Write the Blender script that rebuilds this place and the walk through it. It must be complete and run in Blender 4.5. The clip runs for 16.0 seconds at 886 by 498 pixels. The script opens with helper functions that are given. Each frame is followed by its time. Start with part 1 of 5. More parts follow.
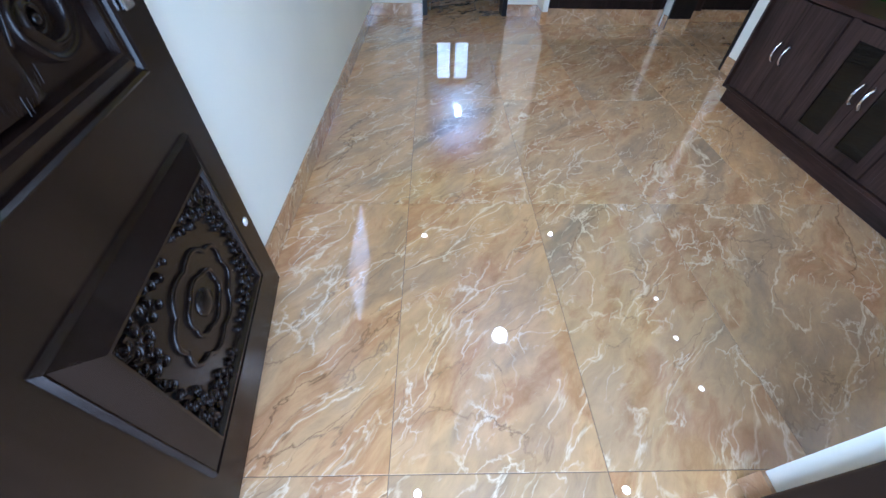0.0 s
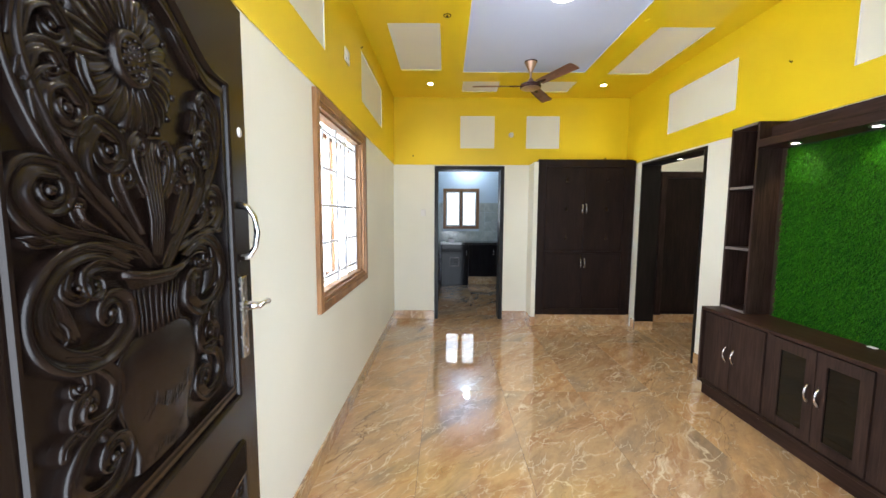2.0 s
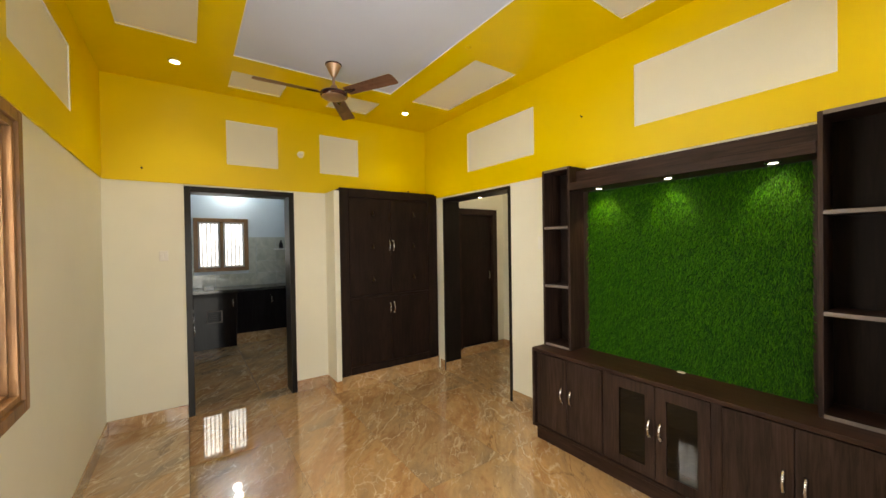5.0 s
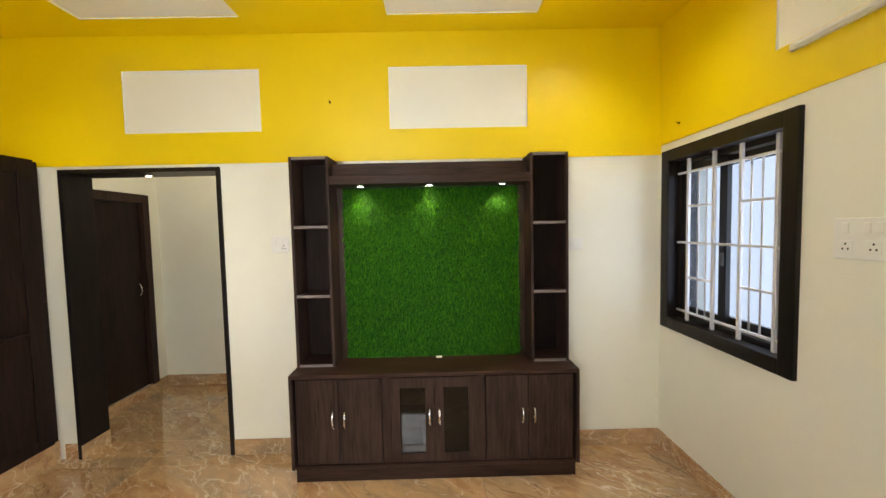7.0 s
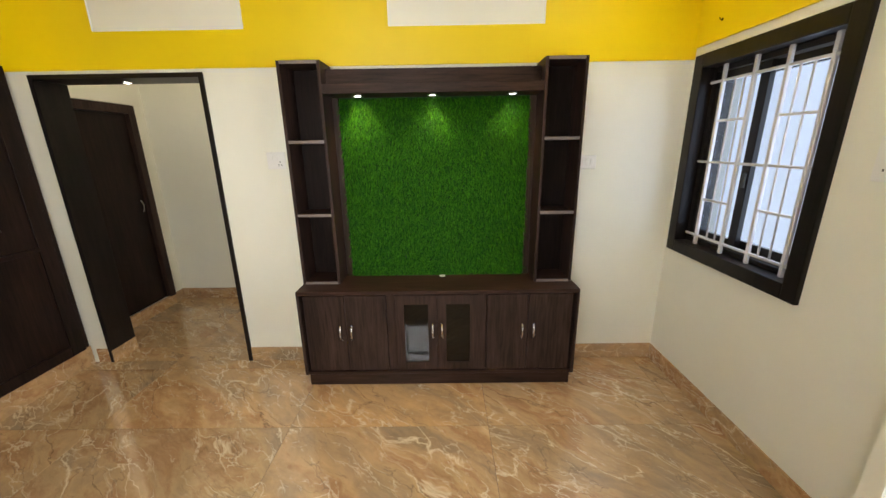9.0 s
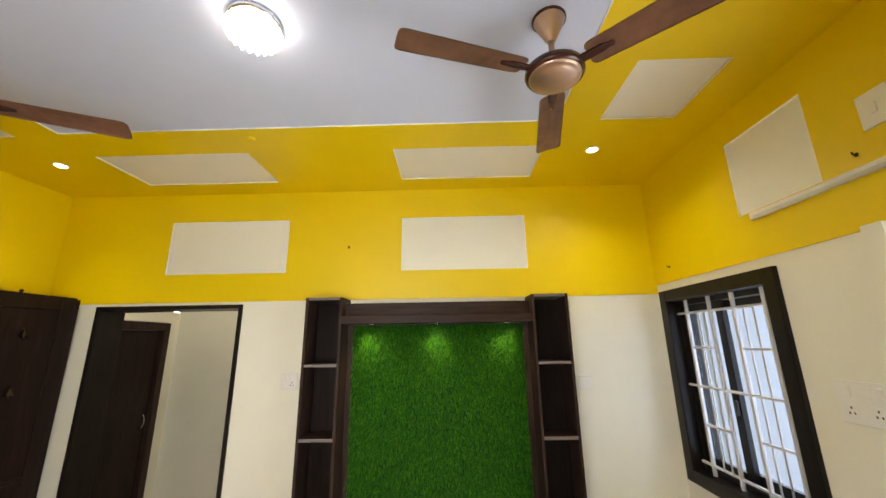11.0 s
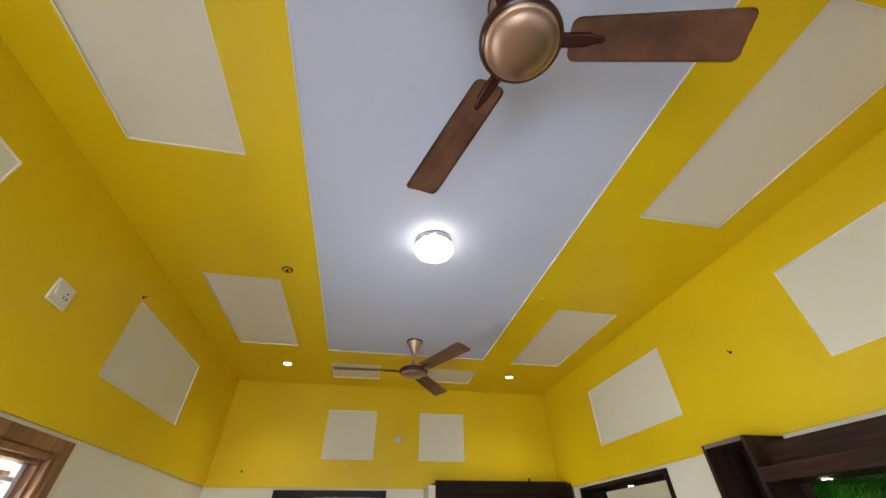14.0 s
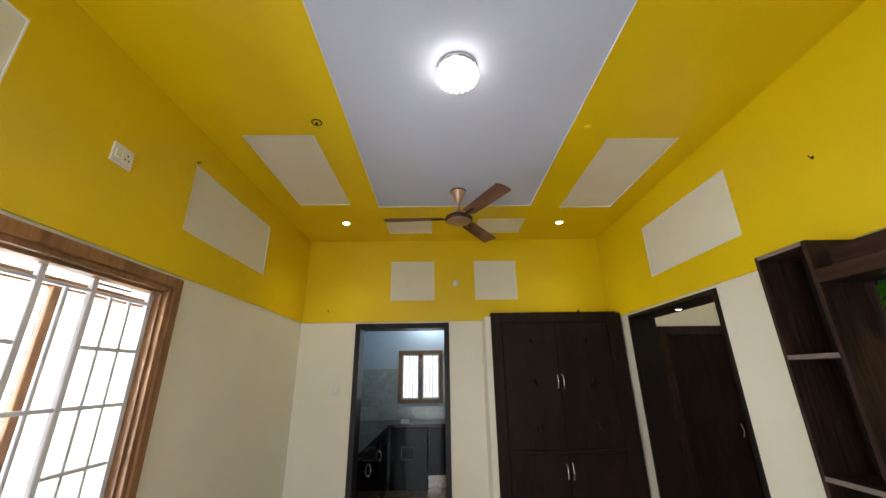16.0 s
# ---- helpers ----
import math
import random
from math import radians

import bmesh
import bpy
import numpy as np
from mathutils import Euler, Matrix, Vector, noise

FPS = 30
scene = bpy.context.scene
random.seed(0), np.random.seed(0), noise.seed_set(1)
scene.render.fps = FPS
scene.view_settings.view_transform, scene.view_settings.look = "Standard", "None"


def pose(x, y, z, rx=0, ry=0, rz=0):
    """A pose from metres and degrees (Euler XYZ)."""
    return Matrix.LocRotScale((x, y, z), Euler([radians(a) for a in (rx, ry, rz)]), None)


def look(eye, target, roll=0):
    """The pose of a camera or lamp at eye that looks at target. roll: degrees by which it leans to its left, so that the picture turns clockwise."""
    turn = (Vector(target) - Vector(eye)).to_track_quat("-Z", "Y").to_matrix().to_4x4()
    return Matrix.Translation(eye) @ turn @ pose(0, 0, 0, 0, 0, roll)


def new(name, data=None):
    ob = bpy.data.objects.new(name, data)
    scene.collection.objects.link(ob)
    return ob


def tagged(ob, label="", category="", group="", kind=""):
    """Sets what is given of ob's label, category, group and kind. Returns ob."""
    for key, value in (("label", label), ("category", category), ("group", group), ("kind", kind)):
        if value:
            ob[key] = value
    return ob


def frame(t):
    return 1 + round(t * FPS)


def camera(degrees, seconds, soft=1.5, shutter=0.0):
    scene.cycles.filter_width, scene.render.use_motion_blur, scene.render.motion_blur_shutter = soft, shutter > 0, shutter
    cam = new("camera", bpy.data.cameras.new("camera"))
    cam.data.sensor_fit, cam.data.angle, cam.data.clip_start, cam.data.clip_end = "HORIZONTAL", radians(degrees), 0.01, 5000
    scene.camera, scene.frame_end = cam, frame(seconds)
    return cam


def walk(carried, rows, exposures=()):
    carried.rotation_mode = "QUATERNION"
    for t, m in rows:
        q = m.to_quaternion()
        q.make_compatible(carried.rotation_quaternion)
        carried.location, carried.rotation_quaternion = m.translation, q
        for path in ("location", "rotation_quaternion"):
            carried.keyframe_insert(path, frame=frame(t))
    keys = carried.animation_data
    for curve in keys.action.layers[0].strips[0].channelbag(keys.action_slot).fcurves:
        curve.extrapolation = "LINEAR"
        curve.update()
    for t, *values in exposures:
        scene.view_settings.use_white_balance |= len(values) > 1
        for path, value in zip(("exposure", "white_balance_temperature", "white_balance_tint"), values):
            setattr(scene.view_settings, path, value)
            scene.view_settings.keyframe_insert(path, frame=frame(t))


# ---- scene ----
PATH = [
    (0, (0.663, 0.506, 1.151), (0.708, 1.879, -0.303), 1.3),
    (0.5, (0.662, 0.472, 1.215), (0.701, 2.026, -0.044), 0.8),
    (1, (0.664, 0.42, 1.274), (0.687, 2.171, 0.308), 0.5),
    (1.5, (0.663, 0.35, 1.342), (0.673, 2.266, 0.766), 0.5),
    (2, (0.681, 0.257, 1.379), (0.668, 2.249, 1.2), 0.3),
    (2.5, (0.687, 0.23, 1.375), (0.674, 2.228, 1.46), -0.0),
    (3, (0.679, 0.382, 1.356), (0.664, 2.379, 1.461), -0.0),
    (3.5, (0.646, 0.681, 1.432), (0.667, 2.679, 1.514), -0.0),
    (4, (0.659, 0.958, 1.467), (0.872, 2.947, 1.505), -0.1),
    (4.5, (0.598, 1.089, 1.478), (1.258, 2.977, 1.484), -0.6),
    (5, (0.552, 1.185, 1.478), (1.697, 2.824, 1.456), -0.9),
    (5.2, (0.591, 1.249, 1.51), (1.905, 2.756, 1.457), -1.0),
    (7.3, (0.493, 2.181, 1.562), (2.488, 2.092, 1.449), -1.2),
    (7.5, (0.525, 2.179, 1.545), (2.519, 2.115, 1.4), -1.1),
    (7.6, (0.533, 2.185, 1.533), (2.525, 2.134, 1.362), -1.2),
    (8, (0.592, 2.165, 1.504), (2.55, 2.164, 1.097), -1.2),
    (8.2, (0.604, 2.132, 1.507), (2.521, 2.148, 0.937), -0.9),
    (10.3, (0.426, 2.13, 1.682), (2.424, 2.168, 1.587), -0.7),
    (10.5, (0.406, 2.123, 1.693), (2.405, 2.162, 1.759), -0.7),
    (11, (0.359, 2.094, 1.74), (2.298, 2.133, 2.226), -0.9),
    (11.5, (0.323, 2.057, 1.761), (2.117, 2.099, 2.644), -0.9),
    (12, (0.371, 1.927, 1.748), (2.057, 2.207, 2.787), -1.6),
    (12.5, (0.52, 1.745, 1.74), (2.026, 2.499, 2.82), -1.7),
    (13, (0.751, 1.564, 1.702), (1.903, 2.723, 2.855), -1.0),
    (13.5, (0.998, 1.427, 1.684), (1.707, 2.876, 2.866), -1.0),
    (14, (1.21, 1.363, 1.689), (1.521, 2.894, 2.937), -0.9),
    (14.5, (1.376, 1.304, 1.679), (1.41, 2.825, 2.978), -0.8),
    (15, (1.372, 1.366, 1.666), (1.384, 2.896, 2.954), -1.0),
    (15.5, (1.373, 1.429, 1.618), (1.39, 3.141, 2.652), -1.3),
    (16, (1.367, 1.464, 1.542), (1.383, 3.355, 2.196), -0.8),
]
EXPOSURES = [(0, 0.02, 4450, 10), (0.5, 0.10, 4450, 10), (1, 0.05, 4750, 10), (1.5, 0.25, 5500, 10), (2.5, 0.22, 6000, 10), (3.0, 0.2, 6100, 10), (3.5, 0.06, 6100, 10), (4, -0.28, 6300, 10), (4.5, -0.30, 7150, 10), (5, -0.1, 7800, 10), (7.5, 0.15, 6600, 10), (8.2, 0.05, 6600, 10), (10.5, 0.05, 6800, 10), (11.5, -0.24, 6900, 10), (12, -0.3, 6800, 10), (13, -0.28, 6700, 10), (14, -0.42, 6300, 10), (15, -0.5, 6300, 10), (16, -0.5, 6500, 10)]
cam = camera(100.9, 16.0)
walk(cam, [(t, look(e, a, r)) for t, e, a, r in PATH], EXPOSURES)

# ---- world, sun, large lights, exposure ----
world = bpy.data.worlds.new("world")
scene.world = world
world.use_nodes = True
wn = world.node_tree
sky = wn.nodes.new("ShaderNodeTexSky")
sky.sky_type = "NISHITA"
sky.sun_disc = False
sky.sun_elevation, sky.sun_rotation = radians(58), radians(95)
wn.links.new(sky.outputs[0], wn.nodes["Background"].inputs[0])
wn.nodes["Background"].inputs[1].default_value = 0.12


def lamp(name, kind, m, energy, color=(1, 1, 1), size=None, **kw):
    d = bpy.data.lights.new(name, kind)
    d.energy, d.color = energy, color
    if kind == "AREA":
        d.shape, d.size, d.size_y = "RECTANGLE", size[0], size[1]
    elif kind == "SUN":
        d.angle = radians(0.5)
    else:
        d.shadow_soft_size = size
    if kind == "SPOT":
        d.spot_size, d.spot_blend = radians(kw["cone"]), 0.8
    ob = new(name, d)
    ob.matrix_world = m
    return ob


lamp("sun", "SUN", look((9, 3, 14), (6, 2.7, 9.2)), 3.0, (1, 0.95, 0.86))
# daylight that comes in by the openings
lamp("window_daylight", "AREA", look((-0.75, 2.755, 1.50), (1, 2.755, 1.50)), 150, (0.95, 0.98, 1.0), (1.65, 1.55))
lamp("entrance_daylight", "AREA", look((0.75, 0.10, 1.05), (0.75, 1, 1.05)), 52, (0.93, 0.97, 1.0), (1.15, 1.95))
lamp("front_window_daylight", "AREA", look((2.51, 0.41, 1.46), (2.51, 1, 1.46)), 11, (0.84, 0.90, 1.0), (0.80, 1.03))
lamp("kitchen_daylight", "AREA", look((1.01, 9.10, 2.75), (1.01, 7.9, 1.15)), 40, (0.95, 0.98, 1.0), (0.72, 0.60))
# lamps of the rooms
lamp("ceiling_lamp_light", "SPOT", pose(1.455, 2.80, 2.79), 34, (1, 0.95, 0.87), 0.08, cone=168)
lamp("kitchen_lamp_light", "POINT", pose(1.15, 7.80, 2.45), 14, (0.75, 0.88, 1.0), 0.06)
# added fill that warms the corridor walls; it has no fitting
lamp("corridor_fill_light", "POINT", pose(3.75, 4.10, 2.70), 7, (1, 0.87, 0.66), 0.06)
for sx, sy in ((2.49, 4.63), (0.50, 4.60), (2.46, 1.19), (0.50, 1.19)):
    lamp("downlight_light", "SPOT", pose(sx, sy, 2.872), 13 if sy > 3 else 19, (1, 0.92, 0.76), 0.03, cone=115 if sy > 3 else 145)
for sy in (2.646, 2.20, 1.726):
    lamp("cabinet_spot_light", "SPOT", look((2.90, sy, 1.842), (2.985, sy, 1.45)), 6.5, (1, 0.80, 0.36), 0.012, cone=95)

# ---- materials ----
def nodes_of(name):
    m = bpy.data.materials.new(name)
    m.use_nodes = True
    return m, m.node_tree, m.node_tree.nodes["Principled BSDF"]


def ramp(nt, stops):
    r = nt.nodes.new("ShaderNodeValToRGB")
    while len(r.color_ramp.elements) < len(stops):
        r.color_ramp.elements.new(0.5)
    for e, (p, c) in zip(r.color_ramp.elements, stops):
        e.position, e.color = p, (*c, 1) if len(c) == 3 else c
    return r


def noise_tex(nt, vec, scale, detail=4, rough=0.55, distortion=0.0):
    n = nt.nodes.new("ShaderNodeTexNoise")
    n.inputs["Scale"].default_value, n.inputs["Detail"].default_value = scale, detail
    n.inputs["Roughness"].default_value, n.inputs["Distortion"].default_value = rough, distortion
    if vec:
        nt.links.new(vec, n.inputs["Vector"])
    return n


def coords(nt, spread=0.0, scale=(1, 1, 1)):
    """Object coordinates, with a shift of its own for each object."""
    tc = nt.nodes.new("ShaderNodeTexCoord")
    mp = nt.nodes.new("ShaderNodeMapping")
    mp.inputs["Scale"].default_value = scale
    nt.links.new(tc.outputs["Object"], mp.inputs["Vector"])
    if spread:
        oi = nt.nodes.new("ShaderNodeObjectInfo")
        mul = nt.nodes.new("ShaderNodeMath")
        mul.operation = "MULTIPLY"
        mul.inputs[1].default_value = spread
        nt.links.new(oi.outputs["Random"], mul.inputs[0])
        nt.links.new(mul.outputs[0], mp.inputs["Location"])
    return mp.outputs[0]


def bump(nt, b, height, strength, distance):
    n = nt.nodes.new("ShaderNodeBump")
    n.inputs["Strength"].default_value, n.inputs["Distance"].default_value = strength, distance
    nt.links.new(height, n.inputs["Height"])
    nt.links.new(n.outputs[0], b.inputs["Normal"])


def paint(name, col, var=0.06, rough=0.55, relief=0.15):
    m, nt, b = nodes_of(name)
    v = coords(nt)
    n = noise_tex(nt, v, 1.6, 5)
    r = ramp(nt, [(0.3, tuple(c * (1 - var) for c in col)), (0.7, tuple(min(1, c * (1 + var * 0.5)) for c in col))])
    nt.links.new(n.outputs["Fac"], r.inputs[0])
    nt.links.new(r.outputs[0], b.inputs["Base Color"])
    b.inputs["Roughness"].default_value = rough
    f = noise_tex(nt, v, 90, 3)
    bump(nt, b, f.outputs["Fac"], relief, 0.002)
    return m


def wood(name, dark, light, rough=0.35, coat=0.0, axis=(14, 14, 1.2), relief=0.12, spec=0.26):
    m, nt, b = nodes_of(name)
    v = coords(nt, 7.0, axis)
    n = noise_tex(nt, v, 3.0, 7, 0.65, 0.6)
    r = ramp(nt, [(0.30, dark), (0.72, light)])
    nt.links.new(n.outputs["Fac"], r.inputs[0])
    broad = noise_tex(nt, coords(nt, 11.0, tuple(a ** 0.55 for a in axis)), 1.5, 3, 0.6, 0.4)
    cloud = ramp(nt, [(0.32, (0.66, 0.66, 0.67)), (0.68, (1.25, 1.23, 1.20))])
    nt.links.new(broad.outputs["Fac"], cloud.inputs[0])
    mx = nt.nodes.new("ShaderNodeMix")
    mx.data_type, mx.blend_type = "RGBA", "MULTIPLY"
    mx.inputs[0].default_value = 1.0
    nt.links.new(r.outputs[0], mx.inputs[6])
    nt.links.new(cloud.outputs[0], mx.inputs[7])
    nt.links.new(mx.outputs[2], b.inputs["Base Color"])
    b.inputs["Roughness"].default_value = rough
    b.inputs["Specular IOR Level"].default_value = spec
    b.inputs["Coat Weight"].default_value = coat
    b.inputs["Coat Roughness"].default_value = 0.12
    bump(nt, b, n.outputs["Fac"], relief, 0.0015)
    return m


def metal(name, col, rough):
    m, nt, b = nodes_of(name)
    n = noise_tex(nt, coords(nt), 40, 3)
    r = ramp(nt, [(0.3, (rough * 0.8,) * 3), (0.7, (rough * 1.25,) * 3)])
    nt.links.new(n.outputs["Fac"], r.inputs[0])
    nt.links.new(r.outputs[0], b.inputs["Roughness"])
    b.inputs["Base Color"].default_value = (*col, 1)
    b.inputs["Metallic"].default_value = 1
    return m


def plain(name, col, rough=0.4, emit=0.0, emit_col=(1, 1, 1)):
    m, nt, b = nodes_of(name)
    b.inputs["Base Color"].default_value = (*col, 1)
    b.inputs["Roughness"].default_value = rough
    if emit:
        b.inputs["Emission Color"].default_value = (*emit_col, 1)
        b.inputs["Emission Strength"].default_value = emit
    return m


def marble(name, rough=0.035):
    """Polished brown marble: grey, tan and rust clouds, cream crackle and thin dark fractures."""
    m, nt, b = nodes_of(name)
    v = coords(nt, 23.0)

    def mapped(vec, scale=(1, 1, 1), turn=0.0, shift=0.0):
        mp = nt.nodes.new("ShaderNodeMapping")
        mp.inputs["Scale"].default_value = scale
        mp.inputs["Rotation"].default_value = (0, 0, radians(turn))
        mp.inputs["Location"].default_value = (shift, shift * 1.7, 0)
        nt.links.new(vec, mp.inputs["Vector"])
        return mp.outputs[0]

    def warped(vec, scale, amount, detail=4):
        w = noise_tex(nt, vec, scale, detail, 0.6)
        ad = nt.nodes.new("ShaderNodeVectorMath")
        ad.operation = "MULTIPLY_ADD"
        ad.inputs[1].default_value = (amount,) * 3
        nt.links.new(w.outputs["Color"], ad.inputs[0])
        nt.links.new(vec, ad.inputs[2])
        return ad.outputs[0]

    def blend(kind, fac, a, bb):
        mx = nt.nodes.new("ShaderNodeMix")
        mx.data_type, mx.blend_type = "RGBA", kind
        if hasattr(fac, "is_linked"):
            nt.links.new(fac, mx.inputs[0])
        else:
            mx.inputs[0].default_value = fac
        nt.links.new(a, mx.inputs[6])
        if isinstance(bb, tuple):
            mx.inputs[7].default_value = (*bb, 1)
        else:
            nt.links.new(bb, mx.inputs[7])
        return mx.outputs[2]

    lie = mapped(mapped(warped(v, 1.4, 0.22), turn=40), (1.0, 0.34, 1.0))
    cloud = noise_tex(nt, lie, 3.6, 8, 0.62, 0.3)
    base = ramp(nt, [(0.30, (0.290, 0.215, 0.142)), (0.42, (0.415, 0.275, 0.155)), (0.51, (0.52, 0.335, 0.172)),
                     (0.58, (0.405, 0.225, 0.110)), (0.66, (0.52, 0.325, 0.165)), (0.78, (0.62, 0.45, 0.26))])
    nt.links.new(cloud.outputs["Fac"], base.inputs[0])
    grain = noise_tex(nt, lie, 17.0, 9, 0.68, 0.8)
    gr = ramp(nt, [(0.30, (0.80, 0.79, 0.77)), (0.52, (1.0, 1.0, 1.0)), (0.72, (1.15, 1.13, 1.10))])
    nt.links.new(grain.outputs["Fac"], gr.inputs[0])
    col = blend("MULTIPLY", 0.85, base.outputs[0], gr.outputs[0])
    # each tile leans a little to grey or gold
    oi = nt.nodes.new("ShaderNodeObjectInfo")
    lean = ramp(nt, [(0.0, (0.88, 0.91, 0.95)), (0.5, (1.0, 1.0, 1.0)), (1.0, (1.10, 1.02, 0.88))])
    nt.links.new(oi.outputs["Random"], lean.inputs[0])
    col = blend("MULTIPLY", 1.0, col, lean.outputs[0])

    def crackle(scale, width, tint, weight, warp, seed, lo, hi):
        """Branching veins along the edges of bent cells, thick in some places and gone in others."""
        nonlocal col
        vec = mapped(warped(warped(lie, 2.2, warp, 2), 16.0, 0.075, 4), shift=seed)
        cells = nt.nodes.new("ShaderNodeTexVoronoi")
        cells.feature = "DISTANCE_TO_EDGE"
        cells.inputs["Scale"].default_value = scale
        nt.links.new(vec, cells.inputs["Vector"])
        gate = noise_tex(nt, vec, scale * 0.55, 4, 0.6)
        g = ramp(nt, [(lo, (0, 0, 0)), (hi, (1, 1, 1))])
        nt.links.new(gate.outputs["Fac"], g.inputs[0])
        r = ramp(nt, [(0.0, (weight,) * 3), (width * 0.35, (weight * 0.6,) * 3), (width, (0, 0, 0))])
        nt.links.new(cells.outputs["Distance"], r.inputs[0])
        ml = nt.nodes.new("ShaderNodeMath")
        ml.operation = "MULTIPLY"
        nt.links.new(r.outputs[0], ml.inputs[0])
        nt.links.new(g.outputs[0], ml.inputs[1])
        col = blend("MIX", ml.outputs[0], col, tint)

    crackle(4.8, 0.026, (0.76, 0.61, 0.42), 0.85, 0.50, 3.1, 0.49, 0.58)
    crackle(10.0, 0.036, (0.76, 0.62, 0.44), 0.80, 0.42, 9.4, 0.50, 0.59)
    crackle(21.0, 0.060, (0.74, 0.61, 0.45), 0.70, 0.28, 6.3, 0.52, 0.61)
    crackle(3.0, 0.010, (0.12, 0.065, 0.035), 0.70, 0.50, 5.7, 0.49, 0.57)
    crackle(12.0, 0.034, (0.17, 0.115, 0.075), 0.60, 0.36, 1.9, 0.53, 0.61)
    nt.links.new(col, b.inputs["Base Color"])
    b.inputs["Specular IOR Level"].default_value = 1.0
    b.inputs["Coat Weight"].default_value = 0.5
    b.inputs["Coat Roughness"].default_value = 0.008
    sm = noise_tex(nt, v, 5, 4)
    rr = ramp(nt, [(0.3, (rough * 0.6,) * 3), (0.75, (rough * 1.6,) * 3)])
    nt.links.new(sm.outputs["Fac"], rr.inputs[0])
    nt.links.new(rr.outputs[0], b.inputs["Roughness"])
    return m


def glass(name, tint=(1, 1, 1), rough=0.0):
    m, nt, b = nodes_of(name)
    tr = nt.nodes.new("ShaderNodeBsdfTransparent")
    tr.inputs[0].default_value = (*tint, 1)
    gl = nt.nodes.new("ShaderNodeBsdfGlossy")
    gl.inputs["Roughness"].default_value = rough
    mix = nt.nodes.new("ShaderNodeMixShader")
    mix.inputs[0].default_value = 0.07
    nt.links.new(tr.outputs[0], mix.inputs[1])
    nt.links.new(gl.outputs[0], mix.inputs[2])
    nt.links.new(mix.outputs[0], nt.nodes["Material Output"].inputs[0])
    return m


M_CREAM = paint("cream_paint", (0.81, 0.80, 0.70), 0.04, 0.45)
M_YELLOW = paint("yellow_paint", (0.81, 0.592, 0.003), 0.05, 0.42)
# white with the blue cast of daylight mixed into its colour
M_WHITE = paint("white_paint_daylight_tint", (0.60, 0.66, 0.86), 0.03, 0.6)
M_PANEL = paint("ivory_paint", (0.80, 0.77, 0.68), 0.03, 0.5)
M_LIP = paint("white_edge_paint", (0.86, 0.86, 0.86), 0.03, 0.5)
M_BLUISH = paint("pale_blue_paint", (0.62, 0.70, 0.74), 0.05, 0.5)
M_OUT = paint("exterior_plaster", (0.70, 0.69, 0.66), 0.08, 0.8, 0.4)
M_MARBLE = marble("polished_marble", 0.009)
M_SKIRT = marble("marble_skirting", 0.12)
M_GROUT = paint("grout", (0.17, 0.12, 0.085), 0.2, 0.8)
M_DOOR = wood("dark_polished_teak", (0.0050, 0.0029, 0.0022), (0.013, 0.0074, 0.0054), 0.26, 0.0, spec=0.26)
M_LAM = wood("walnut_laminate", (0.014, 0.0080, 0.0064), (0.056, 0.0325, 0.0260), 0.46, 0.0, (22, 22, 1.4), 0.06, 0.15)
M_LAMH = wood("walnut_laminate_flat", (0.013, 0.0064, 0.0048), (0.050, 0.0250, 0.0185), 0.42, 0.0, (22, 1.4, 22), 0.06, 0.18)
M_WARD = wood("wenge_laminate", (0.008, 0.0042, 0.0034), (0.024, 0.0125, 0.0095), 0.50, 0.0, (26, 26, 1.4), 0.06, 0.18)
# walnut again, darkened in the colour for the shade inside shelves and carcass
M_INSIDE = wood("walnut_laminate_shaded", (0.006, 0.0036, 0.0032), (0.018, 0.0100, 0.0082), 0.55, 0.0, (20, 20, 1.4), 0.05, 0.12)
M_TEAK = wood("brown_teak", (0.20, 0.098, 0.042), (0.34, 0.185, 0.085), 0.42, 0.1, (16, 16, 1.5))
M_BLACKWOOD = wood("black_stained_wood", (0.005, 0.004, 0.0035), (0.014, 0.010, 0.009), 0.36, 0.0)
M_EDGE = plain("grey_edge_band", (0.16, 0.13, 0.12), 0.4)
M_STEEL = metal("brushed_steel", (0.74, 0.74, 0.75), 0.24)
M_BRONZE = metal("antique_bronze", (0.060, 0.042, 0.030), 0.40)
M_GRILLE = paint("white_enamel", (0.62, 0.63, 0.68), 0.04, 0.35)
M_PLASTIC = plain("white_plastic", (0.80, 0.79, 0.76), 0.32)
M_SLOT = plain("dark_slot", (0.03, 0.03, 0.03), 0.5)
M_FANBODY = metal("rose_gold_enamel", (0.56, 0.40, 0.31), 0.42)
M_FANBLADE = wood("brown_fan_blade", (0.27, 0.138, 0.090), (0.33, 0.175, 0.117), 0.33, 0.2, (9, 9, 9), 0.02)
M_FANTRIM = plain("maroon_trim", (0.045, 0.012, 0.010), 0.22)
M_GLASS = glass("clear_glass")
M_DARKGLASS = plain("smoked_glass", (0.002, 0.0022, 0.0022), 0.0)
M_DARKGLASS.node_tree.nodes["Principled BSDF"].inputs["Specular IOR Level"].default_value = 0.4
M_FROST = glass("frosted_glass", (0.80, 0.86, 0.95), 0.25)
M_LED = plain("led_lens", (1, 1, 1), 0.4, 28, (1, 0.93, 0.78))
M_LEDC = plain("led_lens_cool", (1, 1, 1), 0.4, 30, (0.80, 0.92, 1.0))
M_CRYSTAL = plain("lit_crystal", (1, 1, 1), 0.15, 9, (1, 0.90, 0.74))
M_GRANITE = plain("black_granite", (0.012, 0.012, 0.014), 0.06)
